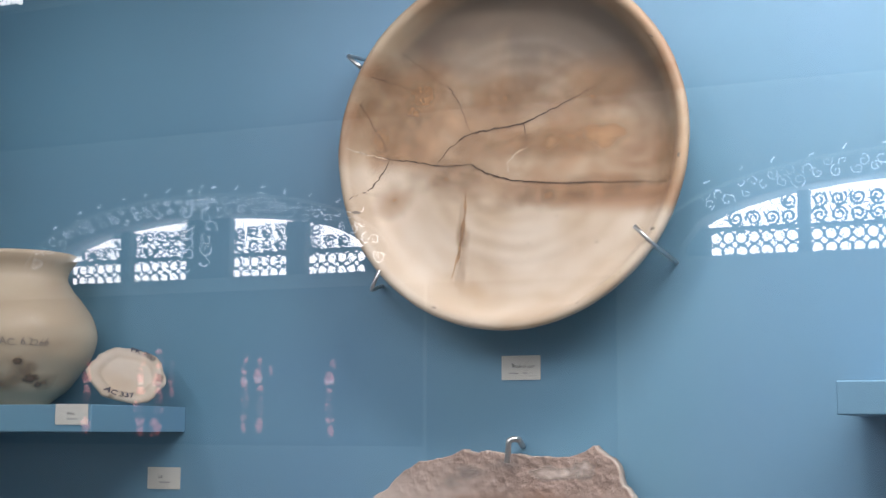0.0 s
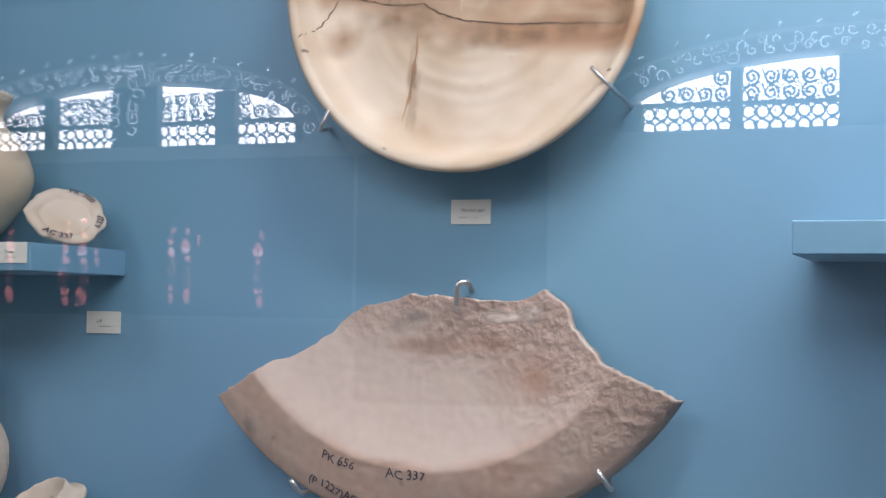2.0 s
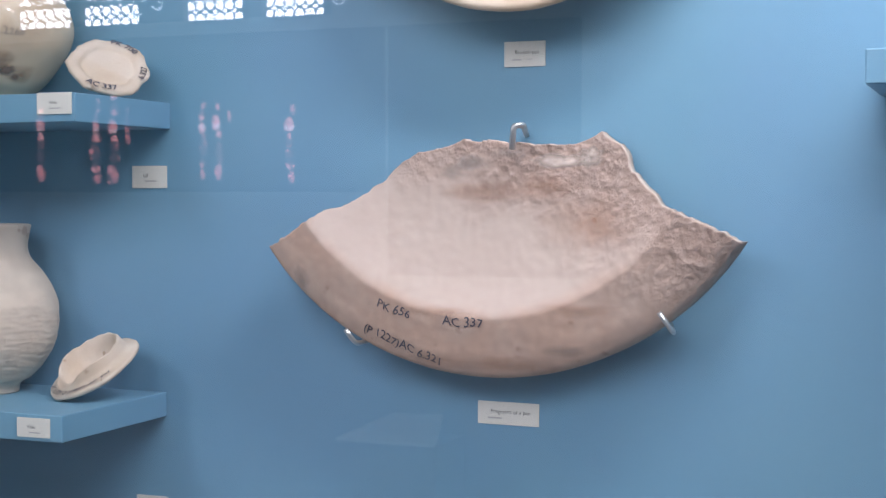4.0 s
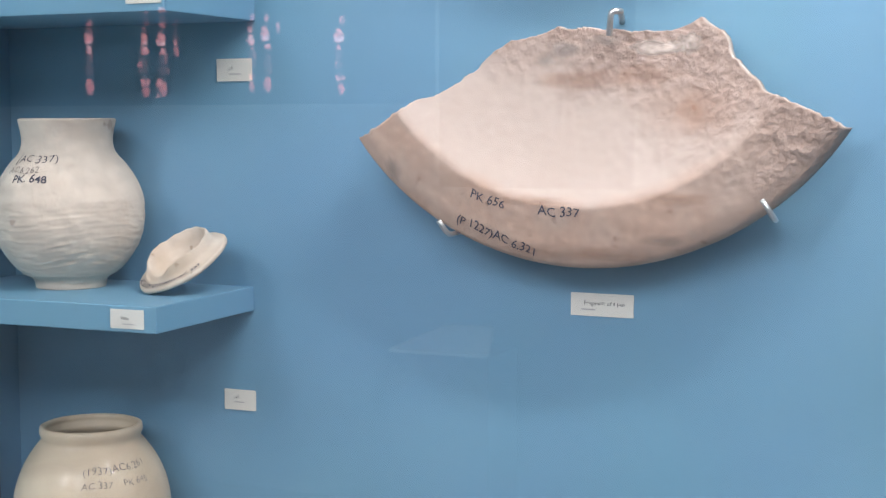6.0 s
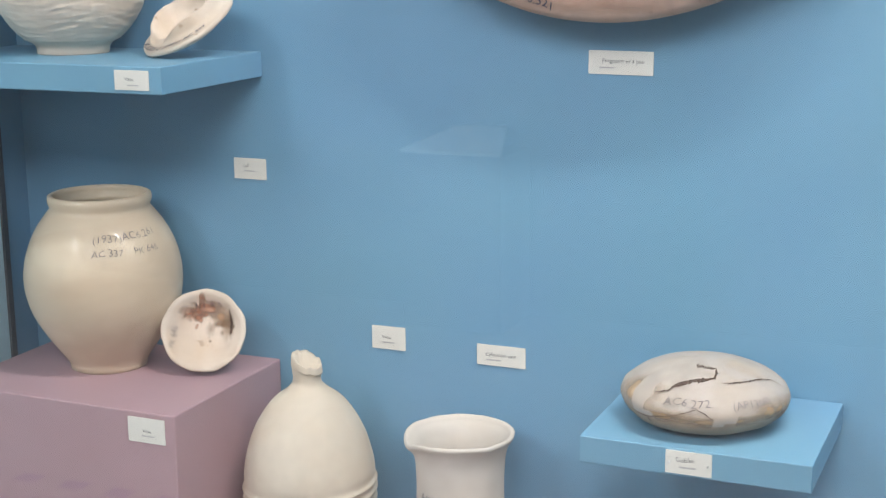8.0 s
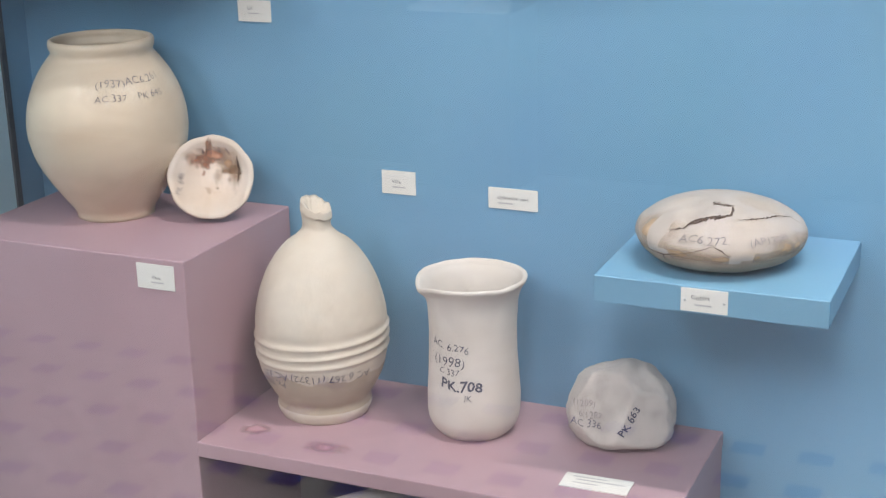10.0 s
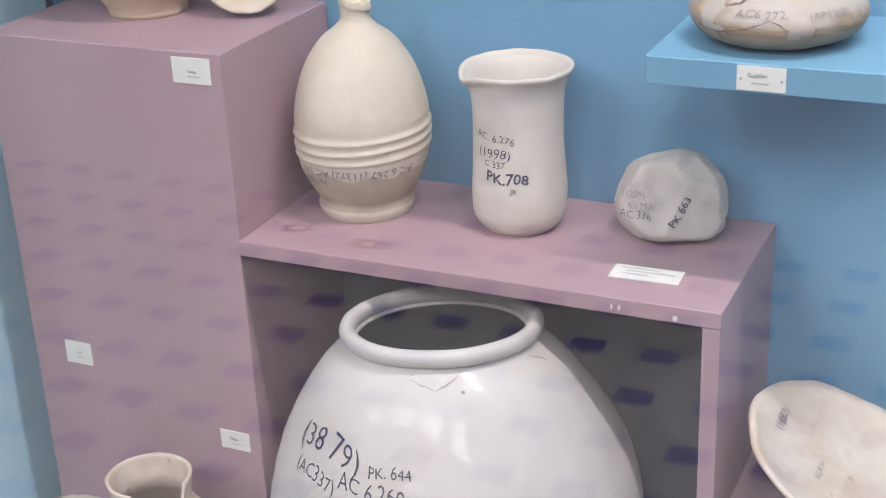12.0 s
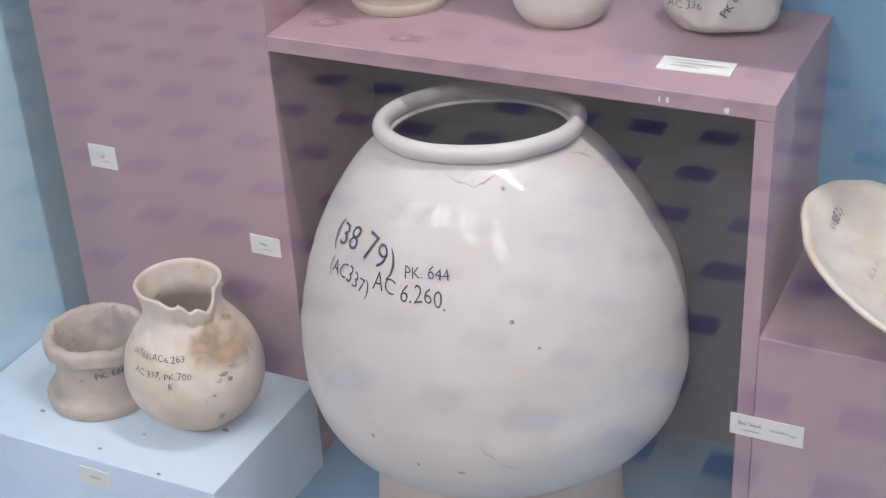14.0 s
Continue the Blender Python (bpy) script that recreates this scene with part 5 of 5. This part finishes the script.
# ---------------------------------------------------------------- labels
def wall_card(x, z, w, h, lines=(), bars=(), y=0.0, roll=0.0, label="small cream paper label with dark print", pins=False):
    return card((x, y, z), w, h, lines=lines, bars=bars, roll=roll, label=label, pins=pins)
SM = 0.0047
wall_card(0.030, 1.9035, 0.052, 0.0305, [("Broken pan", SM, 0.003, 0.002)], [(-0.010, -0.007, 0.012, 0.0018), (0.006, -0.007, 0.006, 0.0018)], label="cream paper label reading Broken pan on the wall")
wall_card(0.010, 1.4655, 0.079, 0.028, [("Fragment of a pan", 0.005, 0.003, 0.002)], [(-0.017, -0.006, 0.018, 0.002)], roll=-0.5, label="cream paper label reading Fragment of a pan")
wall_card(-0.501, 1.7575, 0.054, 0.030, [("Lid", SM, -0.006, 0.002)], [(0.002, -0.0055, 0.018, 0.0018)], label="cream paper label reading Lid on the wall")
wall_card(-0.500, 1.3115, 0.049, 0.028, [("Lid", SM, -0.006, 0.004)], [(-0.001, -0.003, 0.016, 0.0016)], label="cream paper label reading Lid on the wall")
wall_card(-0.2995, 1.0975, 0.048, 0.031, [("Vase", SM, -0.003, 0.001)], [(0.0, -0.006, 0.018, 0.0018)], label="cream paper label reading Vase on the wall")
wall_card(-0.1415, 1.0895, 0.066, 0.027, [("Cylindrical vase", SM, 0.0, 0.001)], [(-0.010, -0.006, 0.020, 0.0018)], label="cream paper label reading Cylindrical vase")
wall_card(-0.4975, 1.8435, 0.050, 0.026, [("Vase", SM, -0.001, 0.001)], [(0.001, -0.006, 0.016, 0.0016)], y=-0.212, label="cream paper label reading Vase on a shelf edge")
wall_card(-0.517, 1.4515, 0.048, 0.0235, [("Vase", SM, -0.003, 0.001)], [(0.002, -0.006, 0.016, 0.0016)], y=-0.232, label="cream paper label reading Vase on a shelf edge")
wall_card(-0.505, 1.028, 0.053, 0.0315, [("Vase", SM, 0.001, -0.001)], [(0.003, -0.007, 0.018, 0.0016)], y=FRONT, label="cream paper label reading Vase on the mauve block")
wall_card(-0.740, 0.6125, 0.043, 0.033, [("Lid", SM, 0.0, 0.001)], [(0.004, -0.006, 0.012, 0.0016)], y=FRONT, label="cream paper label reading Lid on the mauve block")
wall_card(-0.5025, 0.525, 0.044, 0.027, [("Vase", SM, -0.002, 0.002)], [(0.003, -0.005, 0.014, 0.0016)], y=FRONT, label="cream paper label reading Vase on the mauve block")
wall_card(0.155, 1.0638, 0.050, 0.0255, [("Goblet", 0.0052, -0.004, 0.003)], [(-0.001, -0.005, 0.018, 0.002)], y=-0.217, pins=True, label="pinned cream label reading Goblet on a shelf edge")
wall_card(0.1505, 0.4175, 0.084, 0.0285, [("Big Vase", 0.0056, -0.019, 0.003)], [(0.014, 0.001, 0.022, 0.003), (0.030, -0.001, 0.008, 0.003), (-0.018, -0.006, 0.020, 0.002)], y=FRONT - 0.006, label="long cream paper label reading Big Vase")
wall_card(-0.632, 0.297, 0.046, 0.025, (), [(0.0, 0.0, 0.016, 0.0035)], y=-0.506, label="faded brownish paper label on the pale block")
card((0.032, -0.194, D_TOP), 0.080, 0.035, right=(1, 0.03, 0), up=(-0.03, 1, 0), bars=[(-0.010, 0.009, 0.040, 0.0026), (0.004, 0.002, 0.058, 0.0026), (-0.012, -0.006, 0.030, 0.0024)], label="white paper label lying flat on the mauve bench")

def mark_on(out, at, lift=0.0009):
    """Places on a turned vessel, given as metres round it and height."""
    return lambda s, z: on_lathe(out, at, math.degrees(s / 0.2), z, lift)(0, 0)
OCHRE = material("ochre_stain", (0.45, 0.30, 0.17), 0.85, 0.2, 70, 0.12, (0.52, 0.38, 0.25), 26, 0.8)
soften(OCHRE, 1.5)

# ---------------------------------------------------------------- inked numbers on the vessels
write_on(pot_b, "(AC 337)", 0.012, on_lathe(B1_OUT, B1, -88, 0.173), INK, slant=0)
write_on(pot_b, "AC.6.262", 0.0095, on_lathe(B1_OUT, B1, -97, 0.159), FADED)
write_on(pot_b, "PK. 648", 0.0115, on_lathe(B1_OUT, B1, -87, 0.148), INK, 0.0003)
write_on(pot_c, "(1937)AC6.261", 0.010, on_lathe(C1_OUT, C1, -32, 0.190), FADED, slant=3)
write_on(pot_c, "AC 337    PK 645", 0.009, on_lathe(C1_OUT, C1, -34, 0.172), FADED)
write_on(pot_d, "AC 6.267 (11372) AC 337", 0.010, on_lathe(D1_OUT, D1, -72, 0.074, 0.002), INK, slant=180)
write_on(pot_d, "PK 709", 0.009, on_lathe(D1_OUT, D1, -112, 0.062, 0.0015), INK, slant=180)
write_on(pot_e, "AC. 6.276", 0.009, on_lathe(D2_OUT, D2, -100, 0.127, 0.001), INK, slant=-6)
write_on(pot_e, "(1998)", 0.012, on_lathe(D2_OUT, D2, -101, 0.108, 0.001), INK, slant=-4)
write_on(pot_e, "C 337", 0.008, on_lathe(D2_OUT, D2, -100, 0.095, 0.001), INK)
write_on(pot_e, "PK.708", 0.013, on_lathe(D2_OUT, D2, -84, 0.078, 0.001), INK, 0.0005, slant=-3)
write_on(pot_e, "JK", 0.007, on_lathe(D2_OUT, D2, -75, 0.064, 0.001), INK)
write_on(pot_j, "(38 79)", 0.026, on_lathe(JAR_OUT, JAR, -114, 0.471, 0.0015), INK, slant=-4)
write_on(pot_j, "PK. 644", 0.0115, on_lathe(JAR_OUT, JAR, -86, 0.463, 0.0015), INK, slant=3)
write_on(pot_j, "(AC337)", 0.015, on_lathe(JAR_OUT, JAR, -117, 0.443, 0.0015), INK, slant=-4)
write_on(pot_j, "AC 6.260.", 0.0155, on_lathe(JAR_OUT, JAR, -92, 0.446, 0.0015), INK, slant=-3)
write_on(pot_g2, "(1768)AC6.263", 0.0085, on_lathe(G2_OUT, G2, -89, 0.138, 0.001), INK)
write_on(pot_g2, "AC 337, PK.700", 0.0085, on_lathe(G2_OUT, G2, -83, 0.119, 0.001), INK)
write_on(pot_g2, "R", 0.008, on_lathe(G2_OUT, G2, -74, 0.106, 0.001), INK)
write_on(pot_g1, "PK. 686", 0.009, on_lathe(G1_OUT, G1, -38, 0.060, 0.001), INK, 0.0003)
write_on(pot_a, "AC. 6.2266", 0.010, on_lathe(A1_OUT, A1, -42, 0.083, 0.001), FADED)
write_on(gob, "AC6.272.", 0.010, on_lathe(E1_OUT, E1, -88, 0.046, 0.0015), FADED)
write_on(gob, "(AP1308)", 0.009, on_lathe(E1_OUT, E1, -42, 0.044, 0.0015), FADED)
for k, (a, z, w, h) in enumerate(((-135, 0.045, 0.10, 0.014), (-110, 0.030, 0.12, 0.010), (-60, 0.028, 0.16, 0.008), (-20, 0.034, 0.10, 0.012))):
    stain(gob, mark_on(E1_OUT, E1, 0.0006), (radians(a) * 0.2, z), (w, h), OCHRE, 71.0 + k)
def on_gob(x, z, lift=0.0012):
    return on_lathe(E1_OUT, E1, x, z, lift)(0, 0)
GOBLET_CRACKS = (
    ([(-117, 0.057), (-107, 0.061)], 0.0014), ([(-107, 0.060), (-104, 0.066), (-89, 0.071), (-67, 0.073)], 0.0034), ([(-67, 0.073), (-59, 0.077), (-55, 0.079)], 0.0026), ([(-55, 0.079), (-98, 0.0797)], 0.0014),
    ([(-60, 0.070), (-37, 0.069), (-15, 0.068), (-2, 0.063), (1, 0.055)], 0.0010), ([(-135, 0.031), (-126, 0.028), (-117, 0.028), (-97, 0.037), (-82, 0.047)], 0.0013), ([(-82, 0.047), (-77, 0.043), (-70, 0.034)], 0.0012), ([(-117, 0.028), (-116, 0.020)], 0.0012))
for k, (pts, w) in enumerate(GOBLET_CRACKS):
    line = [Vector((radians(a) * 0.06, z, 0)) for a, z in pts]
    crack([(v.x, v.y) for v in line], w, CRACK, gob, lambda x, z: on_gob(math.degrees(x / 0.06), z * 0.88), 50 + k, 0.0016)

def on_disc(at, n, tilt_up=(0, 0, 1), lift=0.0):
    """Plane of a leaning lid: u to its right, v up its face."""
    n = Vector(n).normalized()
    right = Vector(tilt_up).cross(n).normalized()
    up = n.cross(right)
    return lambda u, v: Vector(at) + right * u + up * v + n * lift
def arc_text(parent, where, text, height, radius, mid, mat=INK, flip=False):
    """Text round a ring; mid in degrees from the face's right."""
    bm = letters(text, height, 0.00025)
    for v in bm.verts:
        s = -1 if not flip else 1
        a = radians(mid) + s * v.co.x / radius
        r = radius - s * v.co.y if flip else radius + v.co.y
        v.co = where(r * math.cos(a), r * math.sin(a))
    return part("lettering", bm, mat, parent)
wa = on_disc(lid_a.location, LIDA_N, lift=0.0072)
arc_text(lid_a, wa, "AC 337", 0.009, 0.045, -110, INK, True)
arc_text(lid_a, wa, "PK 700", 0.009, 0.045, 55)
arc_text(lid_a, wa, "6.327", 0.008, 0.045, -20, INK, True)
wb = on_disc(lid_b.location, LIDB_N, lift=0.0075)
arc_text(lid_b, wb, "AC 6.325 Q (1901) AC 337", 0.0075, 0.0575, -62, INK, True)
def on_dish(prof, at, n, lift=0.001):
    """The hollow face of a leaning dish at u, v from its middle."""
    rows = sorted((r, z) for z, r in prof)
    rr_, zz_ = [r for r, z in rows], [z for r, z in rows]
    base = on_disc(at, n)
    nn = Vector(n).normalized()
    return lambda u, v: base(u, v) + nn * (float(np.interp(math.hypot(u, v), rr_, zz_)) + lift)
FACE_F = [(0.006, 0.137), (0.004, 0.125), (-0.008, 0.0986), (-0.014, 0.058), (-0.016, 0.005)]
FACE_C = [(0.011, 0.055), (0.004, 0.047), (-0.010, 0.034), (-0.015, 0.02), (-0.016, 0.003)]
df = on_dish(FACE_F, dish_f.location, F1_N, 0.002)
write_on(dish_f, "(1882)", 0.011, lambda u, v: df(u + 0.020, v + 0.096), INK, slant=0)
write_on(dish_f, "AC 6.34", 0.008, lambda u, v: df(u - 0.020, v + 0.035), FADED, slant=0)
dc = on_dish(FACE_C, dish_c.location, C2_N, 0.001)
RED = material("red_stain", (0.42, 0.20, 0.12), 0.85, 0.2, 60, 0.25, (0.55, 0.38, 0.28), 30, 0.7)
soften(RED, 2.2)
rs = random.Random(5)
for k in range(26):
    side = -1 if k % 2 else 1
    mid = (side * 0.014 + 0.004 + rs.gauss(0, 0.009), 0.026 + rs.gauss(0, 0.008) - 0.012 * (side > 0))
    if math.hypot(*mid) < 0.047:
        r_ = rs.uniform(0.002, 0.009)
        stain(dish_c, dc, mid, (r_, r_ * rs.uniform(0.6, 1.6)), RED if side < 0 else SOFTRUST, k * 1.7)
for k, (u, v, w, h) in enumerate(((0.022, 0.022, 0.020, 0.016), (0.030, 0.004, 0.010, 0.020), (0.0, 0.034, 0.024, 0.010), (-0.022, 0.026, 0.014, 0.010))):
    stain(dish_c, dc, (u, v), (w, h), SOFTRUST if k < 2 else RED, 60.0 + k)
write_on(dish_c, "6.328 A", 0.008, lambda u, v: dc(u + 0.006, v + 0.036), INK)
write_on(dish_c, "(0788)", 0.007, lambda u, v: dc(u + 0.006, v + 0.026), INK)
write_on(dish_c, "PK 646", 0.0075, lambda u, v: dc(u - 0.040, v - 0.006), FADED, slant=80)
crack([(0.034, 0.028), (0.037, 0.012), (0.034, -0.004)], 0.0035, CRACK, dish_c, lambda u, v: dc(u, v) + Vector((0, -0.001, 0)), 70)
sh_ = flat((0.006, -0.1165, D_TOP + 0.050), (0.95, -0.12, -0.1), (0.05, 0.30, 0.95), 0.002)
for txt, u, v, h, sl, mt in (("(1209)", -0.016, 0.010, 0.008, 6, FADED), ("6.1287", -0.006, -0.002, 0.008, 8, FADED), ("AC 336", -0.010, -0.013, 0.009, 6, INK)):
    write_on(sherd, txt, h, lambda a, b, u=u, v=v: sh_(a + u, b + v), mt, slant=sl)
sh2_ = flat((0.050, -0.1105, D_TOP + 0.052), (0.85, 0.50, -0.1), (0.0, 0.25, 0.97), 0.003)
write_on(sherd, "PK 663", 0.0095, lambda a, b: sh2_(a - 0.004, b - 0.006), INK, 0.0003, slant=62)

# ---------------------------------------------------------------- marks of wear
jw = mark_on(JAR_OUT, JAR)
ja = lambda a: radians(a) * 0.2
CHIPDARK = material("dark_chip", (0.24, 0.20, 0.17), 0.9, 0.3, 200, 0.3)
for k, (a, z, w, h) in enumerate(((-56, 0.527, 0.005, 0.0014), (-60, 0.428, 0.0045, 0.0018), (-53, 0.404, 0.0034, 0.0012), (-102, 0.284, 0.003, 0.0022), (-88, 0.263, 0.0022, 0.0022), (-97, 0.541, 0.0018, 0.0013), (-76, 0.26, 0.006, 0.0014))):
    stain(pot_j, jw, (ja(a), z), (w * 0.6, h), CHIPDARK, 3.0 + k)
HAIR = material("hairline_crack", (0.33, 0.28, 0.24), 0.9, 0.1, 200, 0.3)
for k, (pts, w) in enumerate((([(-84, 0.540), (-77, 0.534), (-69, 0.530), (-60, 0.536), (-56, 0.543)], 0.0011), ([(-11, 0.541), (-5, 0.535), (-1, 0.528)], 0.0018), ([(-71, 0.300), (-69, 0.288), (-66, 0.279)], 0.0011), ([(-65, 0.272), (-60, 0.265)], 0.0018), ([(-84, 0.540), (-80, 0.545)], 0.0010), ([(-48, 0.30), (-48, 0.27)], 0.0008))):
    crack([(ja(a), z) for a, z in pts], w, HAIR, pot_j, jw, 90 + k, 0.005)
soften(BURNT, 2.4)
BROWNED = soften(material("browned_clay", (0.36, 0.25, 0.165), 0.7, 0.2, 50, 0.15, (0.26, 0.17, 0.12), 24, 0.6), 1.5)
aw = mark_on(A1_OUT, A1)
for k, (a, z, w, h, m) in enumerate(((-42, 0.046, 0.045, 0.018, BROWNED), (-62, 0.030, 0.08, 0.014, BROWNED), (-20, 0.032, 0.05, 0.012, BROWNED), (-34, 0.036, 0.030, 0.008, BURNT), (-46, 0.058, 0.014, 0.005, BURNT), (-25, 0.028, 0.016, 0.005, BURNT))):
    stain(pot_a, aw, (ja(a), z), (w, h), m, 11.0 + k)
gw = mark_on(G2_OUT, G2)
stain(pot_g2, gw, (ja(-10), 0.134), (0.15, 0.026), OCHRE, 21.0)
stain(pot_g2, gw, (ja(-38), 0.146), (0.07, 0.020), OCHRE, 22.0)
stain(pot_g2, gw, (ja(-22), 0.158), (0.06, 0.018), OCHRE, 23.0)
for k, (a, z, w, h) in enumerate(((2, 0.120, 0.012, 0.0022), (-18, 0.117, 0.010, 0.0016), (-28, 0.112, 0.014, 0.0024), (-33, 0.141, 0.006, 0.0014), (-24, 0.104, 0.008, 0.003), (-40, 0.09, 0.006, 0.0012))):
    stain(pot_g2, mark_on(G2_OUT, G2, 0.0014), (ja(a), z), (w, h), CHIPDARK, 31.0 + k)
OLDPINK = material("worn_pink_paint", (0.42, 0.235, 0.255), 0.6, 0.1, 70, 0.05, (0.38, 0.24, 0.26), 30, 0.5)
bw = lambda x, y: Vector((x, y, D_TOP + 0.0006))
soften(OLDPINK, 2.0)
stain(bench, bw, (-0.413, -0.204), (0.022, 0.018), OLDPINK, 41.0)
stain(bench, bw, (-0.305, -0.219), (0.034, 0.016), OLDPINK, 42.0)
pale_block = [o for o in bpy.data.objects if o.name.startswith("display_block") and o.data.materials[0] == PALE][0]
for k, (x, y, w) in enumerate(((-0.757, -0.447, 0.004), (-0.636, -0.485, 0.003), (-0.536, -0.500, 0.003), (-0.507, -0.394, 0.005), (-0.60, -0.44, 0.0022))):
    stain(pale_block, lambda x_, y_: Vector((x_, y_, G_TOP + 0.0006)), (x, y), (w, w * 0.7), CHIPDARK, 51.0 + k)
# chips along the pan's rim and pits in its floor
def pan_spot(a, r, w, h, mat, seed):
    x, z = r * math.cos(radians(a)), r * math.sin(radians(a))
    stain(pan, lambda u, v: on_pan(u, v, 0.0008), (x, z), (w, h), mat, seed)
for k, (a, r, w, h) in enumerate(((-65, 0.222, 0.004, 0.002), (-32, 0.219, 0.005, 0.003), (-115, 0.222, 0.004, 0.003), (-48, 0.224, 0.007, 0.002), (-160, 0.218, 0.006, 0.003), (-8, 0.221, 0.003, 0.004), (-100, 0.15, 0.003, 0.0012), (-60, 0.10, 0.004, 0.001), (-84, 0.12, 0.002, 0.002), (-50, 0.16, 0.003, 0.0012), (20, 0.12, 0.003, 0.002), (-75, 0.17, 0.0022, 0.001), (165, 0.10, 0.003, 0.001))):
    pan_spot(a, r, w * 0.7, h * 0.7, CHIPDARK, 61.0 + k)
crack([(-0.115, -0.190), (-0.110, -0.200), (-0.111, -0.214)], 0.0016, CRACK, pan, on_pan, 77)
crack([(0.07, -0.205), (0.078, -0.201), (0.088, -0.205)], 0.0022, CRACK, pan, on_pan, 78)
crack([(-0.228, -0.030), (-0.215, -0.030)], 0.0016, CRACK, pan, on_pan, 79)

# the jar's mouth leans back a little and to one side
for piece in pot_j.children:
    for v in piece.data.vertices:
        k = min(1.0, max(0.0, (v.co.z - 0.38) / 0.16))
        k = k * k * (3 - 2 * k)
        v.co.z += k * (0.011 + 0.105 * (0.5 * v.co.x - 0.866 * v.co.y))
        v.co.x = v.co.x * (1 - 0.03 * k) - 0.009 * k
        v.co.y *= 1 - 0.03 * k

# the small broken pot leans a little
for piece in pot_g2.children:
    for v in piece.data.vertices:
        v.co.x -= 0.045 * v.co.z
        v.co.z *= 0.97
